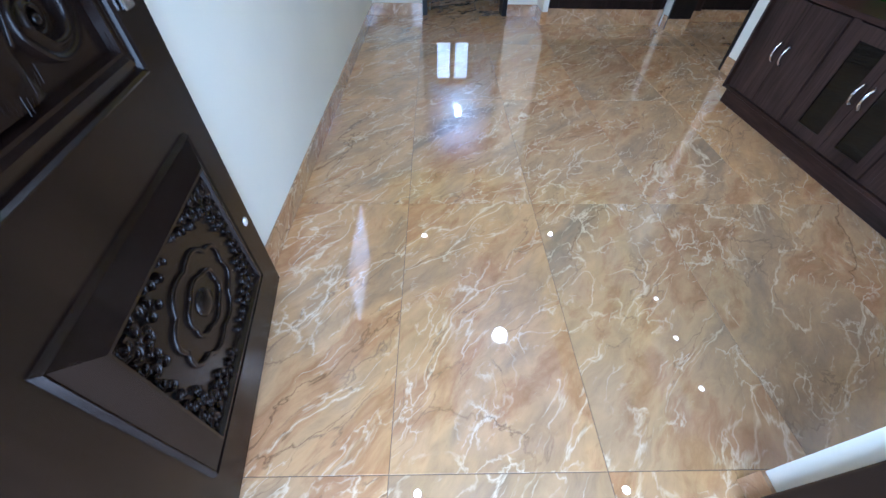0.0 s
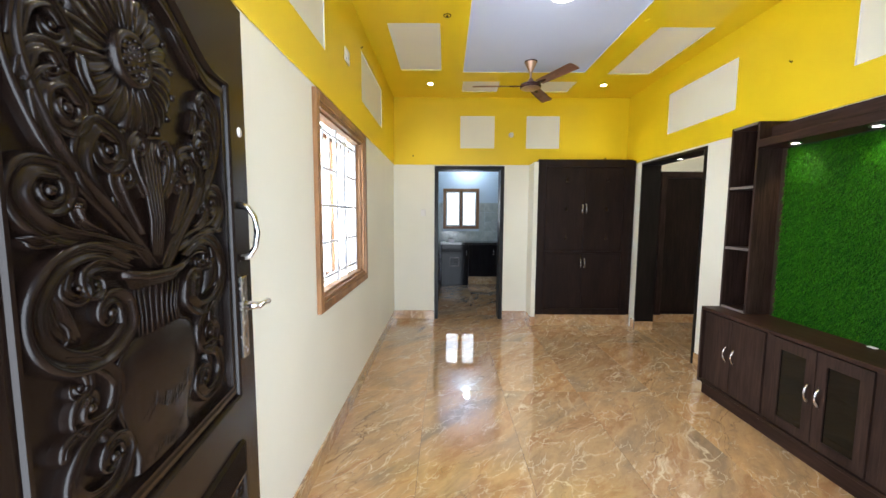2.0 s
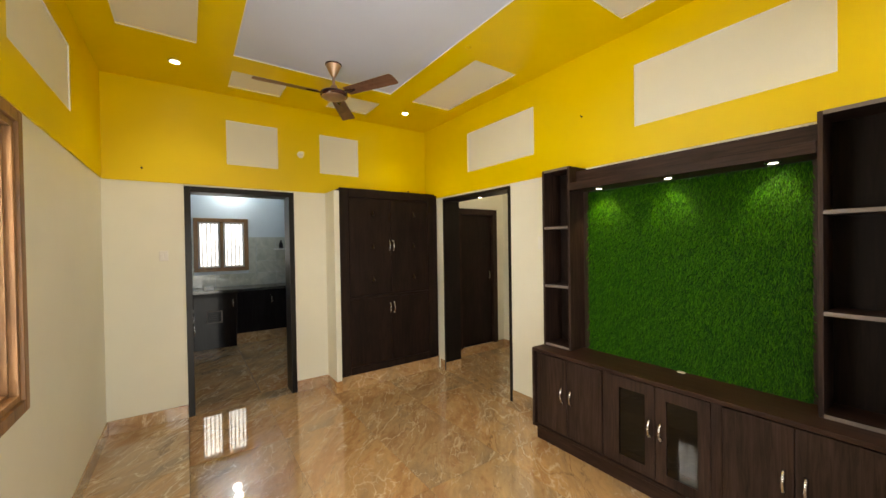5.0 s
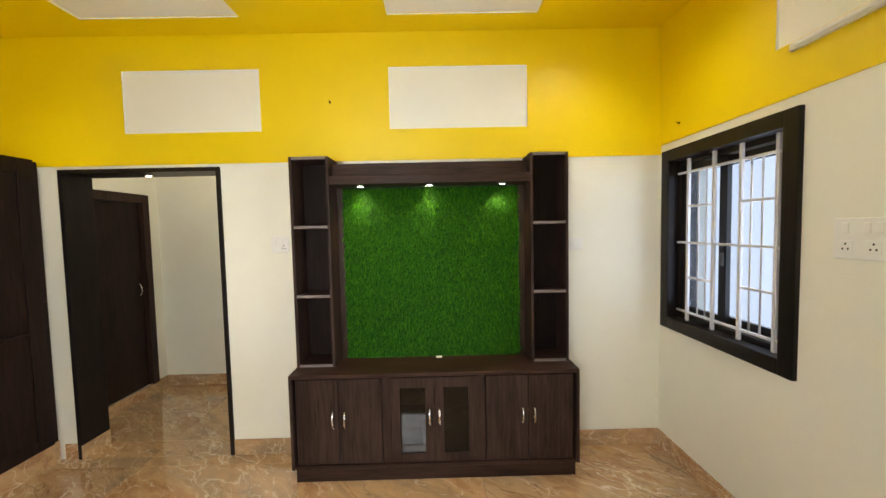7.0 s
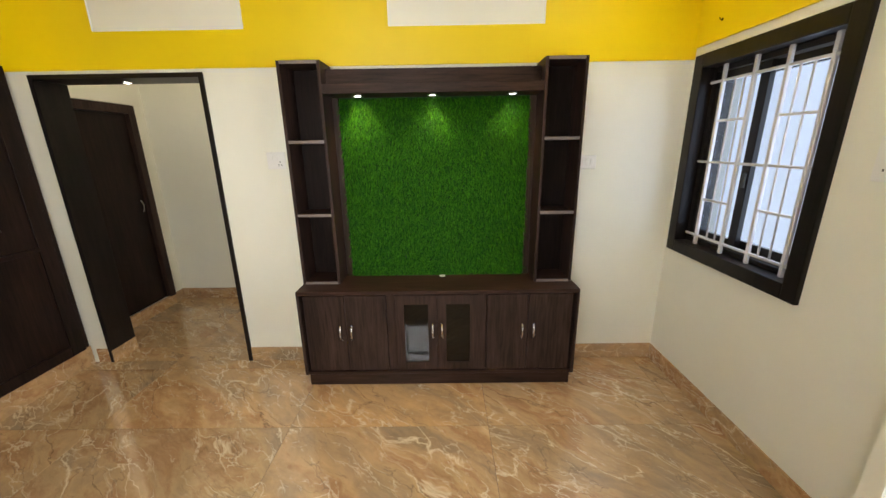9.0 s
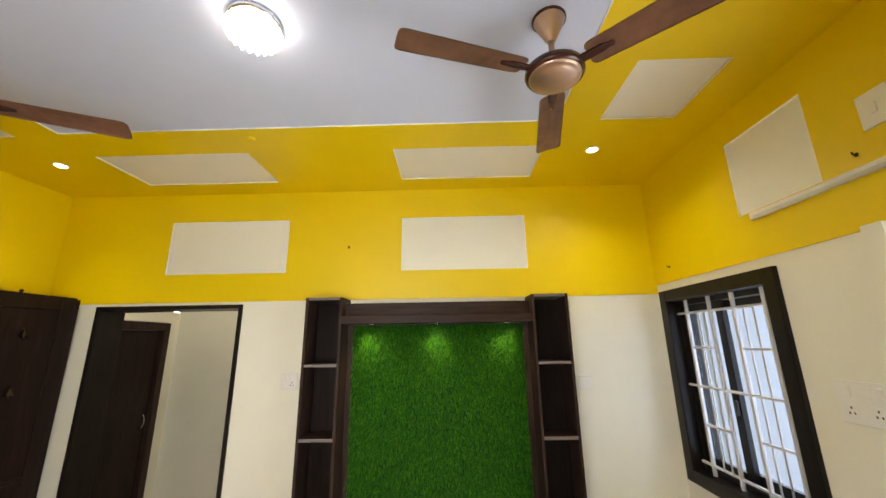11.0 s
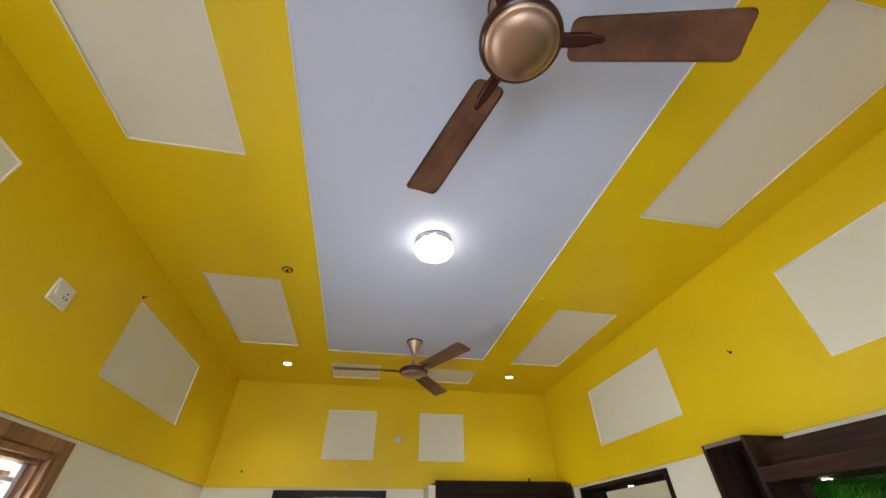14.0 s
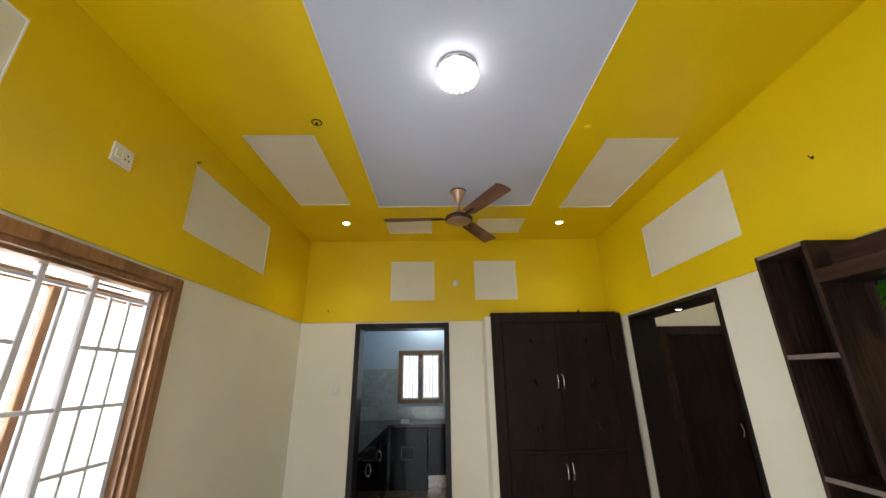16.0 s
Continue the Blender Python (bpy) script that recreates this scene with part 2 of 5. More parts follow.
M_KITCH = wood("kitchen_laminate", (0.004, 0.0035, 0.005), (0.010, 0.009, 0.012), 0.07, 0.0, (22, 22, 1.4), 0.0, 0.12)
M_CLEAT = plain("black_plastic", (0.02, 0.02, 0.02), 0.4)


def tile_glaze():
    m, nt, b = nodes_of("glazed_wall_tile")
    v = coords(nt, 5.0)
    n = noise_tex(nt, v, 7, 5, 0.6, 1.2)
    r = ramp(nt, [(0.3, (0.40, 0.43, 0.38)), (0.7, (0.62, 0.63, 0.56))])
    nt.links.new(n.outputs["Fac"], r.inputs[0])
    nt.links.new(r.outputs[0], b.inputs["Base Color"])
    b.inputs["Roughness"].default_value = 0.10
    w = noise_tex(nt, v, 14, 2)
    bump(nt, b, w.outputs["Fac"], 0.4, 0.006)
    return m


def turf():
    m, nt, b = nodes_of("artificial_turf")
    g = nt.nodes.new("ShaderNodeNewGeometry")
    r = ramp(nt, [(0.0, (0.0015, 0.022, 0.0005)), (0.50, (0.008, 0.078, 0.0012)), (1.0, (0.050, 0.19, 0.004))])
    nt.links.new(g.outputs["Random Per Island"], r.inputs[0])
    nt.links.new(r.outputs[0], b.inputs["Base Color"])
    b.inputs["Roughness"].default_value = 0.6
    b.inputs["Specular IOR Level"].default_value = 0.12
    return m


def earth():
    m, nt, b = nodes_of("paved_yard")
    n = noise_tex(nt, coords(nt), 0.7, 8)
    r = ramp(nt, [(0.3, (0.22, 0.20, 0.17)), (0.7, (0.36, 0.33, 0.29))])
    nt.links.new(n.outputs["Fac"], r.inputs[0])
    nt.links.new(r.outputs[0], b.inputs["Base Color"])
    b.inputs["Roughness"].default_value = 0.9
    return m


M_TILE, M_TURF, M_EARTH = tile_glaze(), turf(), earth()

# ---- mesh helpers ----
def box(bm, x0, x1, y0, y1, z0, z1, bevel=0.0, seg=1):
    r = bmesh.ops.create_cube(bm, size=1.0, matrix=Matrix.LocRotScale(
        ((x0 + x1) / 2, (y0 + y1) / 2, (z0 + z1) / 2), None, (abs(x1 - x0), abs(y1 - y0), abs(z1 - z0))))
    if bevel:
        edges = {e for v in r["verts"] for e in v.link_edges}
        bmesh.ops.bevel(bm, geom=list(edges), offset=bevel, segments=seg, affect="EDGES", profile=0.7)
    return bm


def boxes(*dims, bevel=0.0):
    bm = bmesh.new()
    for d in dims:
        box(bm, *d, bevel=bevel)
    return bm


def lathe(bm, profile, seg=32, m=Matrix()):
    """A turned body: profile of (radius, height) round z."""
    rings = []
    for r, h in profile:
        if r < 1e-5:
            rings.append([bm.verts.new(m @ Vector((0, 0, h)))])
        else:
            rings.append([bm.verts.new(m @ Vector((r * math.cos(2 * math.pi * i / seg), r * math.sin(2 * math.pi * i / seg), h)))
                          for i in range(seg)])
    for a, b in zip(rings, rings[1:]):
        for i in range(seg):
            j = (i + 1) % seg
            if len(a) == 1 and len(b) == 1:
                continue
            if len(a) == 1:
                bm.faces.new((a[0], b[i], b[j]))
            elif len(b) == 1:
                bm.faces.new((a[i], b[0], a[j]))
            else:
                bm.faces.new((a[i], b[i], b[j], a[j]))
    bmesh.ops.recalc_face_normals(bm, faces=bm.faces[:])
    return bm


def tube(bm, pts, radii, seg=8, flat=1.0, flat_axis=None):
    """A round bar along pts; flat squeezes it along flat_axis."""
    pts = [Vector(p) for p in pts]
    rings = []
    up = Vector(flat_axis) if flat_axis else Vector((0.13, 0.31, 0.94))
    for i, p in enumerate(pts):
        t = (pts[min(i + 1, len(pts) - 1)] - pts[max(i - 1, 0)]).normalized()
        if abs(t.dot(up)) > 0.97 and not flat_axis:
            up = Vector((0.94, 0.3, 0.1))
        s = t.cross(up).normalized()
        n = s.cross(t).normalized()
        r = radii[i] if hasattr(radii, "__len__") else radii
        rings.append([bm.verts.new(p + s * (r * math.cos(a)) + n * (r * flat * math.sin(a)))
                      for a in (2 * math.pi * k / seg for k in range(seg))])
    for a, b in zip(rings, rings[1:]):
        for i in range(seg):
            j = (i + 1) % seg
            bm.faces.new((a[i], a[j], b[j], b[i]))
    bm.faces.new(rings[0][::-1])
    bm.faces.new(rings[-1])
    bmesh.ops.recalc_face_normals(bm, faces=bm.faces[:])
    return bm


def mesh_of(name, bm, material, smooth=False):
    me = bpy.data.meshes.new(name)
    if smooth:
        for f in bm.faces:
            f.smooth = True
    bm.to_mesh(me)
    bm.free()
    me.materials.append(material)
    return me


def part(name, bm, material, parent, label="", smooth=False):
    ob = new(name, mesh_of(name, bm, material, smooth))
    ob.parent = parent
    return tagged(ob, label)


def thing(name, label, category, m=Matrix(), group=""):
    ob = new(name)
    ob.empty_display_size = 0.1
    ob.matrix_world = m
    return tagged(ob, label, category, group)


def single(name, bm, material, label, category, m=Matrix(), group="", kind="", smooth=False):
    ob = new(name, mesh_of(name, bm, material, smooth))
    ob.matrix_world = m
    return tagged(ob, label, category, group, kind)


def slab(axis, d0, d1, u0, u1, v0, v1, holes=()):
    """A plate between d0 and d1 along an axis, with rectangular holes (u0, u1, v0, v1) right through it."""
    us = sorted({u0, u1, *(h[0] for h in holes), *(h[1] for h in holes)})
    vs = sorted({v0, v1, *(h[2] for h in holes), *(h[3] for h in holes)})
    us, vs = [u for u in us if u0 <= u <= u1], [v for v in vs if v0 <= v <= v1]

    def at(d, u, v):
        return {"x": (d, u, v), "y": (u, d, v), "z": (u, v, d)}[axis]

    def solid(i, j):
        if not (0 <= i < len(us) - 1 and 0 <= j < len(vs) - 1):
            return False
        u, v = (us[i] + us[i + 1]) / 2, (vs[j] + vs[j + 1]) / 2
        return not any(h[0] < u < h[1] and h[2] < v < h[3] for h in holes)

    bm = bmesh.new()
    quad = lambda *c: bm.faces.new([bm.verts.new(at(*p)) for p in c])
    for i in range(len(us) - 1):
        for j in range(len(vs) - 1):
            if not solid(i, j):
                continue
            a, b, c, e = us[i], us[i + 1], vs[j], vs[j + 1]
            for d in (d0, d1):
                quad((d, a, c), (d, b, c), (d, b, e), (d, a, e))
            if not solid(i - 1, j):
                quad((d0, a, c), (d1, a, c), (d1, a, e), (d0, a, e))
            if not solid(i + 1, j):
                quad((d0, b, c), (d1, b, c), (d1, b, e), (d0, b, e))
            if not solid(i, j - 1):
                quad((d0, a, c), (d1, a, c), (d1, b, c), (d0, b, c))
            if not solid(i, j + 1):
                quad((d0, a, e), (d1, a, e), (d1, b, e), (d0, b, e))
    bmesh.ops.remove_doubles(bm, verts=bm.verts[:], dist=1e-5)
    bmesh.ops.recalc_face_normals(bm, faces=bm.faces[:])
    return bm


def setting(name, bm, material, label, category):
    return single(name, bm, material, label, category, kind="structure")


# ---- plan: x from the window wall, y towards the kitchen ----
W, Y0, Y1, H = 3.03, 0.605, 5.10, 2.89
BAND = 2.05
KY0, KY1, KX1 = 5.30, 8.08, 2.25
CX1, CY0, CY1 = 4.27, 3.25, 5.00

LW = (2.225, 3.28, 0.915, 1.97)
FWN = (2.10, 2.915, 0.935, 1.985)
KD = (0.535, 1.445, -0.01, 2.03)
OP = (3.62, 4.71, -0.01, 2.02)
ED = (0.09, 1.50, -0.01, 2.12)
KW = (0.68, 1.34, 1.16, 1.91)

ground = setting("ground", boxes((-400, 400, -400, 400, -0.40, -0.35)), M_EARTH, "grey-brown paved yard round the house", "ground")
sub = setting("floor", slab("z", -0.06, -0.003, -0.2, 4.5, 0.375, 8.3), M_GROUT, "polished brown marble floor tiles with thin dark joints", "floor")
setting("plinth", boxes((-0.22, 4.49, 0.375, 8.29, -0.35, -0.06)), M_OUT, "plastered base of the house above the yard", "base")
setting("porch", boxes((-0.6, 2.6, -1.6, 0.375, -0.35, -0.02)), M_OUT, "plain plastered porch slab before the entrance", "porch")

wall_w = setting("wall_west", slab("x", -0.22, 0.0, 0.375, KY1 + 0.2, -0.003, 3.05, [LW]), M_CREAM, "cream painted wall with a barred window", "wall")
wall_s = setting("wall_south", slab("y", 0.375, Y0, 0.0, 4.49, -0.003, 3.05, [FWN, ED]), M_CREAM, "cream painted front wall with entrance and window", "wall")
wall_n = setting("wall_north", slab("y", Y1, KY0, 0.0, W + 0.2, -0.003, 3.05, [KD]), M_CREAM, "cream painted wall with the kitchen doorway", "wall")
wall_e = setting("wall_east", slab("x", W, W + 0.2, Y0, Y1, -0.003, 3.05, [OP]), M_CREAM, "cream painted wall behind the television unit", "wall")
wall_k = setting("wall_kitchen", slab("y", KY1, KY1 + 0.2, 0.0, KX1 + 0.15, -0.003, 3.05, [KW]), M_BLUISH, "pale blue kitchen wall with a small window", "wall")
setting("wall_kitchen_side", slab("x", KX1, KX1 + 0.15, KY0, KY1, -0.003, 3.05), M_BLUISH, "pale blue kitchen side wall", "wall")
setting("wall_kitchen_lining", slab("x", 0.0, 0.01, KY0, KY1, 0.0, 2.9), M_BLUISH, "pale blue painted kitchen wall", "wall")
setting("wall_corridor_end", slab("x", CX1, CX1 + 0.2, CY0 - 0.2, CY1 + 0.2, -0.003, 3.05), M_CREAM, "cream painted end wall of the corridor", "wall")
setting("wall_corridor_north", slab("y", CY1, CY1 + 0.2, W + 0.2, CX1, -0.003, 3.05, [(3.42, 4.14, 0.10, 1.96)]), M_CREAM, "cream corridor wall with a closed door", "wall")
setting("wall_corridor_south", slab("y", CY0 - 0.2, CY0, W + 0.2, CX1, -0.003, 3.05), M_CREAM, "cream painted corridor wall", "wall")

# ceiling: yellow plaster with square-edged recesses
CM = (0.855, 2.135, 1.50, 4.27)
CEIL_HOLES = [CM, (0.21, 0.63, 3.28, 4.22), (0.21, 0.63, 1.48, 2.39), (2.39, 2.83, 3.34, 4.31), (2.39, 2.83, 1.505, 2.435),
              (0.87, 1.29, 4.53, 4.88), (1.72, 2.15, 4.53, 4.88), (0.87, 1.29, 0.87, 1.27), (1.70, 2.135, 0.87, 1.27)]
setting("ceiling", slab("z", H, H + 0.012, 0.0, W, Y0, Y1, CEIL_HOLES), M_YELLOW, "bright yellow plaster ceiling with recessed panels", "ceiling")
setting("ceiling_panels", slab("z", H + 0.012, H + 0.14, 0.0, W, Y0, Y1), M_PANEL, "ivory recessed ceiling panels", "ceiling")
# white panel; its bluish tone is daylight painted into the colour
setting("ceiling_centre", slab("z", H + 0.007, H + 0.011, CM[0], CM[1], CM[2], CM[3]), M_WHITE, "large white recessed ceiling panel, daylight's blue cast in its colour", "ceiling")
setting("ceiling_kitchen", slab("z", 2.90, 3.04, 0.0, KX1, KY0, KY1), M_WHITE, "white kitchen ceiling", "ceiling")
setting("ceiling_corridor", slab("z", 2.90, 3.04, W + 0.2, CX1, CY0, CY1), M_CREAM, "cream corridor ceiling", "ceiling")
setting("roof", slab("z", 3.06, 3.20, -0.35, 4.6, 0.2, 8.45), M_OUT, "flat concrete roof slab", "roof")

# yellow bands: raised plaster with panels left bare
T = 0.008
setting("trim_west", slab("x", 0.0, T, Y0, Y1, BAND, H, [(3.26, 4.19, 2.29, 2.68), (1.47, 2.375, 2.29, 2.68)]), M_YELLOW, "bright yellow upper wall band with ivory panels", "wall band")
setting("trim_east", slab("x", W - T, W, Y0, Y1, BAND - 0.01, H, [(3.325, 4.24, 2.25, 2.66), (1.525, 2.46, 2.25, 2.66)]), M_YELLOW, "bright yellow upper wall band with ivory panels", "wall band")
setting("trim_north", slab("y", Y1 - T, Y1, T, W - T, BAND - 0.005, H, [(0.865, 1.305, 2.255, 2.66), (1.715, 2.14, 2.255, 2.66)]), M_YELLOW, "bright yellow upper wall band with ivory panels", "wall band")
setting("trim_south", slab("y", Y0, Y0 + T, T, W - T, 2.10, H, [(0.90, 1.33, 2.33, 2.73), (1.735, 2.17, 2.33, 2.73)]), M_YELLOW, "bright yellow upper wall band with ivory panels", "wall band")


def lip(name, axis, d0, d1, holes):
    """The white-painted square edge inside each recess."""
    for u0, u1, v0, v1 in holes:
        setting(name, slab(axis, d0, d1, u0, u1, v0, v1, [(u0 + 0.004, u1 - 0.004, v0 + 0.004, v1 - 0.004)]), M_LIP, "white-painted edge of a recessed panel", "trim")


lip("trim_recess", "z", H + 0.001, H + 0.0065, CEIL_HOLES)
lip("trim_recess", "x", 0.0005, T - 0.001, [(3.26, 4.19, 2.29, 2.68), (1.47, 2.375, 2.29, 2.68)])
lip("trim_recess", "x", W - T + 0.001, W - 0.0005, [(3.325, 4.24, 2.25, 2.66), (1.525, 2.46, 2.25, 2.66)])
lip("trim_recess", "y", Y1 - T + 0.001, Y1 - 0.0005, [(0.865, 1.305, 2.255, 2.66), (1.715, 2.14, 2.255, 2.66)])
lip("trim_recess", "y", Y0 + 0.0005, Y0 + T - 0.001, [(0.90, 1.33, 2.33, 2.73), (1.735, 2.17, 2.33, 2.73)])


def skirting(name, *runs):
    setting(name, boxes(*[(x0, x1, y0, y1, 0.0, 0.112) for x0, x1, y0, y1 in runs], bevel=0.002), M_SKIRT, "polished brown marble skirting", "skirting")


S = 0.011
skirting("baseboard_west", (0.0, S, Y0, Y1))
skirting("baseboard_north", (S, KD[0] - 0.002, Y1 - S, Y1), (KD[1] + 0.002, 1.765, Y1 - S, Y1))
skirting("baseboard_east", (W - S, W, Y0, OP[0] - 0.002), (W - S, W, OP[1] + 0.002, 4.80))
skirting("baseboard_south", (1.502, W - S, Y0, Y0 + S))
skirting("baseboard_corridor", (CX1 - S, CX1, CY0, CY1), (W + 0.2, CX1 - S, CY1 - S, CY1))
setting("entrance_reveal", boxes((1.502, 1.565, 0.667, 0.72, 0.0, 2.09)), M_CREAM, "cream plaster reveal beside the entrance", "wall")
setting("baseboard_reveal", boxes((1.490, 1.502, 0.667, 0.722, 0.0, 0.10)), M_SKIRT, "polished brown marble skirting", "skirting")
M_BRIGHT = plain("bright_outdoors", (0.8, 0.8, 0.8), 0.9, 1.4, (0.97, 0.98, 1.0))
setting("backdrop", slab("x", -1.62, -1.60, 0.6, 9.5, -0.3, 3.6), M_BRIGHT, "glaring white daylight outside the window", "backdrop")
M_HAZE = plain("hazy_outdoors", (0.8, 0.8, 0.8), 0.9, 0.62, (0.84, 0.89, 1.0))
setting("backdrop_front", slab("y", -0.82, -0.80, 1.75, 8.0, -0.3, 3.4), M_HAZE, "hazy bluish daylight outside the front window", "backdrop")
setting("backdrop_kitchen", slab("y", 9.30, 9.32, -1.5, 3.8, -0.3, 3.4), M_BRIGHT, "glaring white daylight outside the kitchen window", "backdrop")


# ---- openings ----
def frame_bars(u0, u1, v0, v1, w, axis, d0, d1, bevel=0.004, bottom=True):
    """The bars of a frame round an opening, outer size given."""
    bars = [(u0, u0 + w, v0, v1), (u1 - w, u1, v0, v1), (u0 + w, u1 - w, v1 - w, v1)]
    if bottom:
        bars.append((u0 + w, u1 - w, v0, v0 + w))
    out = []
    for a, b, c, e in bars:
        bm = bmesh.new()
        box(bm, *((d0, d1, a, b, c, e) if axis == "x" else (a, b, d0, d1, c, e)), bevel=bevel, seg=2)
        out.append(bm)
    return out


def handle_bow(x, y, z, length, axis, out=0.028, r=0.0055, sign=-1):
    """A bowed pull handle standing off a door; axis: the way it stands off."""
    pts = []
    for i in range(13):
        k = i / 12
        o = sign * out * math.sin(math.pi * k) ** 0.6
        dz = (k - 0.5) * length
        pts.append((x + o, y, z + dz) if axis == "x" else (x, y + o, z + dz))
    bm = bmesh.new()
    tube(bm, pts, [r * (1.5 if i in (0, 12) else 1.0) for i in range(13)], 10)
    return bm


# window of the hall, teak frame and white grille
win = thing("window_1", "brown teak window with a white steel grille, sashes open", "window")
win["kind"] = "structure"
for bm in frame_bars(2.165, 3.340, 0.85, 2.03, 0.050, "x", -0.050, 0.024, 0.008):
    part("window_frame", bm, M_TEAK, win)
for bm in frame_bars(2.215, 3.290, 0.90, 1.98, 0.026, "x", -0.050, 0.012, 0.005):
    part("frame_step", bm, M_TEAK, win)
for bm in frame_bars(2.241, 3.264, 0.926, 1.954, 0.014, "x", -0.072, -0.012, 0.003):
    part("inner_frame", bm, M_TEAK, win)
for yy in (2.345, 2.725, 2.935, 3.235):
    part("grille_bar", boxes((-0.066, -0.044, yy - 0.013, yy + 0.013, 0.941, 1.939), bevel=0.003), M_GRILLE, win)
for yy in (2.465, 2.590, 2.830, 3.030, 3.130):
    part("grille_rod", boxes((-0.062, -0.048, yy - 0.008, yy + 0.008, 1.0, 1.885), bevel=0.003), M_GRILLE, win)
for z, a, b in ((1.885, 2.256, 3.249), (1.44, 2.256, 3.249), (1.0, 2.256, 3.249), (1.665, 2.358, 2.712), (1.213, 2.358, 2.712),
                (1.665, 2.948, 3.222), (1.213, 2.948, 3.222)):
    part("grille_rail", boxes((-0.064, -0.046, a, b, z - 0.008, z + 0.008), bevel=0.003), M_GRILLE, win)
part("meeting_stile", boxes((-0.135, -0.105, 2.835, 2.895, 0.965, 1.920), bevel=0.003), M_TEAK, win)
for a, b in ((2.228, 2.833), (2.897, 3.277)):
    for z0, z1 in ((0.965, 1.007), (1.878, 1.920)):
        part("sash_rail", boxes((-0.135, -0.105, a, b, z0, z1), bevel=0.003), M_TEAK, win)
    p = part("pane", boxes((-0.122, -0.118, a, b, 1.008, 1.877)), M_GLASS, win)
    p.visible_shadow = False
    for z in (0.948, 1.937):
        part("stay", boxes((-0.115, -0.100, (a + b) / 2 - 0.10, (a + b) / 2 + 0.10, z - 0.004, z + 0.004), bevel=0.002), M_SLOT, win, "dark metal window stay")

# front window, black frame and sliding frosted sashes
win2 = thing("window_2", "black wooden window with white grille and frosted sliding panes", "window")
win2["kind"] = "structure"
for bm in frame_bars(2.035, 2.985, 0.87, 2.05, 0.075, "y", 0.49, 0.627, 0.006):
    part("window_frame", bm, M_BLACKWOOD, win2)
for bm in frame_bars(2.11, 2.91, 0.945, 1.975, 0.03, "y", 0.44, 0.552, 0.004):
    part("inner_frame", bm, M_BLACKWOOD, win2)
for xx in (2.19, 2.397, 2.585, 2.80):
    part("grille_bar", boxes((xx - 0.010, xx + 0.010, 0.556, 0.574, 0.915, 1.985), bevel=0.003), M_GRILLE, win2)
for xx in (2.27, 2.335, 2.645, 2.71):
    bm = bmesh.new()
    tube(bm, [(xx, 0.565, 1.0), (xx, 0.565, 1.89)], 0.005, 8)
    part("grille_rod", bm, M_GRILLE, win2, smooth=True)
for z, a, b in ((1.89, 2.12, 2.90), (1.445, 2.12, 2.90), (1.0, 2.12, 2.90), (1.675, 2.202, 2.385), (1.225, 2.202, 2.385),
                (1.675, 2.597, 2.788), (1.225, 2.597, 2.788)):
    part("grille_rail", boxes((a, b, 0.559, 0.571, z - 0.007, z + 0.007), bevel=0.002), M_GRILLE, win2)
for a, b, d in ((2.142, 2.625, 0.475), (2.525, 2.878, 0.51)):
    sash = None
    for bm in frame_bars(a, b, 0.977, 1.943, 0.055, "y", d, d + 0.028, 0.003):
        sash = part("sash_frame", bm, M_BLACKWOOD, win2)
    p = part("pane", boxes((a + 0.055, b - 0.055, d + 0.012, d + 0.017, 1.032, 1.888)), M_FROST, win2)
    p.visible_shadow = False
    part("sash_grip", boxes((a + 0.008, a + 0.03, d + 0.028, d + 0.045, 1.32, 1.40), bevel=0.006), M_CLEAT, win2)

# kitchen window
win3 = thing("window_3", "small brown teak kitchen window with two barred lights", "window")
win3["kind"] = "structure"
for bm in frame_bars(0.63, 1.39, 1.11, 1.96, 0.06, "y", KY1 - 0.02, KY1 + 0.09, 0.004):
    part("window_frame", bm, M_TEAK, win3)
part("mullion", boxes((0.985, 1.035, KY1 - 0.01, KY1 + 0.09, 1.17, 1.90), bevel=0.003), M_TEAK, win3)
for a, b in ((0.69, 0.985), (1.035, 1.33)):
    for bm in frame_bars(a, b, 1.17, 1.90, 0.028, "y", KY1 + 0.02, KY1 + 0.05, 0.003):
        part("sash_frame", bm, M_GRILLE, win3)
    for k in range(1, 5):
        xx = a + (b - a) * k / 5
        bm = bmesh.new()
        tube(bm, [(xx, KY1 + 0.12, 1.16), (xx, KY1 + 0.12, 1.91)], 0.009, 6)
        part("grille_rod", bm, M_GRILLE, win3)

# kitchen doorway and corridor opening
dw = thing("doorway_1", "dark wooden door frame of the kitchen doorway", "door frame")
dw["kind"] = "structure"
for bm in frame_bars(KD[0], KD[1], 0.0, KD[3], 0.048, "y", Y1 - 0.012, KY0 + 0.01, 0.003, False):
    part("jamb", bm, M_BLACKWOOD, dw)
dw2 = thing("doorway_2", "dark veneered lining of the corridor opening", "door frame")
dw2["kind"] = "structure"
for bm in frame_bars(OP[0], OP[1], 0.0, OP[3], 0.028, "x", W - 0.012, W + 0.21, 0.003, False):
    part("jamb", bm, M_BLACKWOOD, dw2)
setting("skirting_lining", boxes((W - 0.016, W + 0.205, OP[1] - 0.034, OP[1] - 0.0285, 0.0, 0.10)), M_SKIRT, "marble strip at the foot of the lining", "skirting")
lt = thing("lining_downlight", "tiny lit spotlight set in the opening's head", "light")
bm = bmesh.new()
lathe(bm, [(0.0, 0.0), (0.018, 0.0), (0.018, 0.004)], 16, pose(W + 0.12, 4.20, 1.984))
part("lens", bm, M_LED, lt)
bm = bmesh.new()
lathe(bm, [(0.018, 0.0), (0.026, 0.002), (0.028, 0.008)], 20, pose(W + 0.12, 4.20, 1.984))
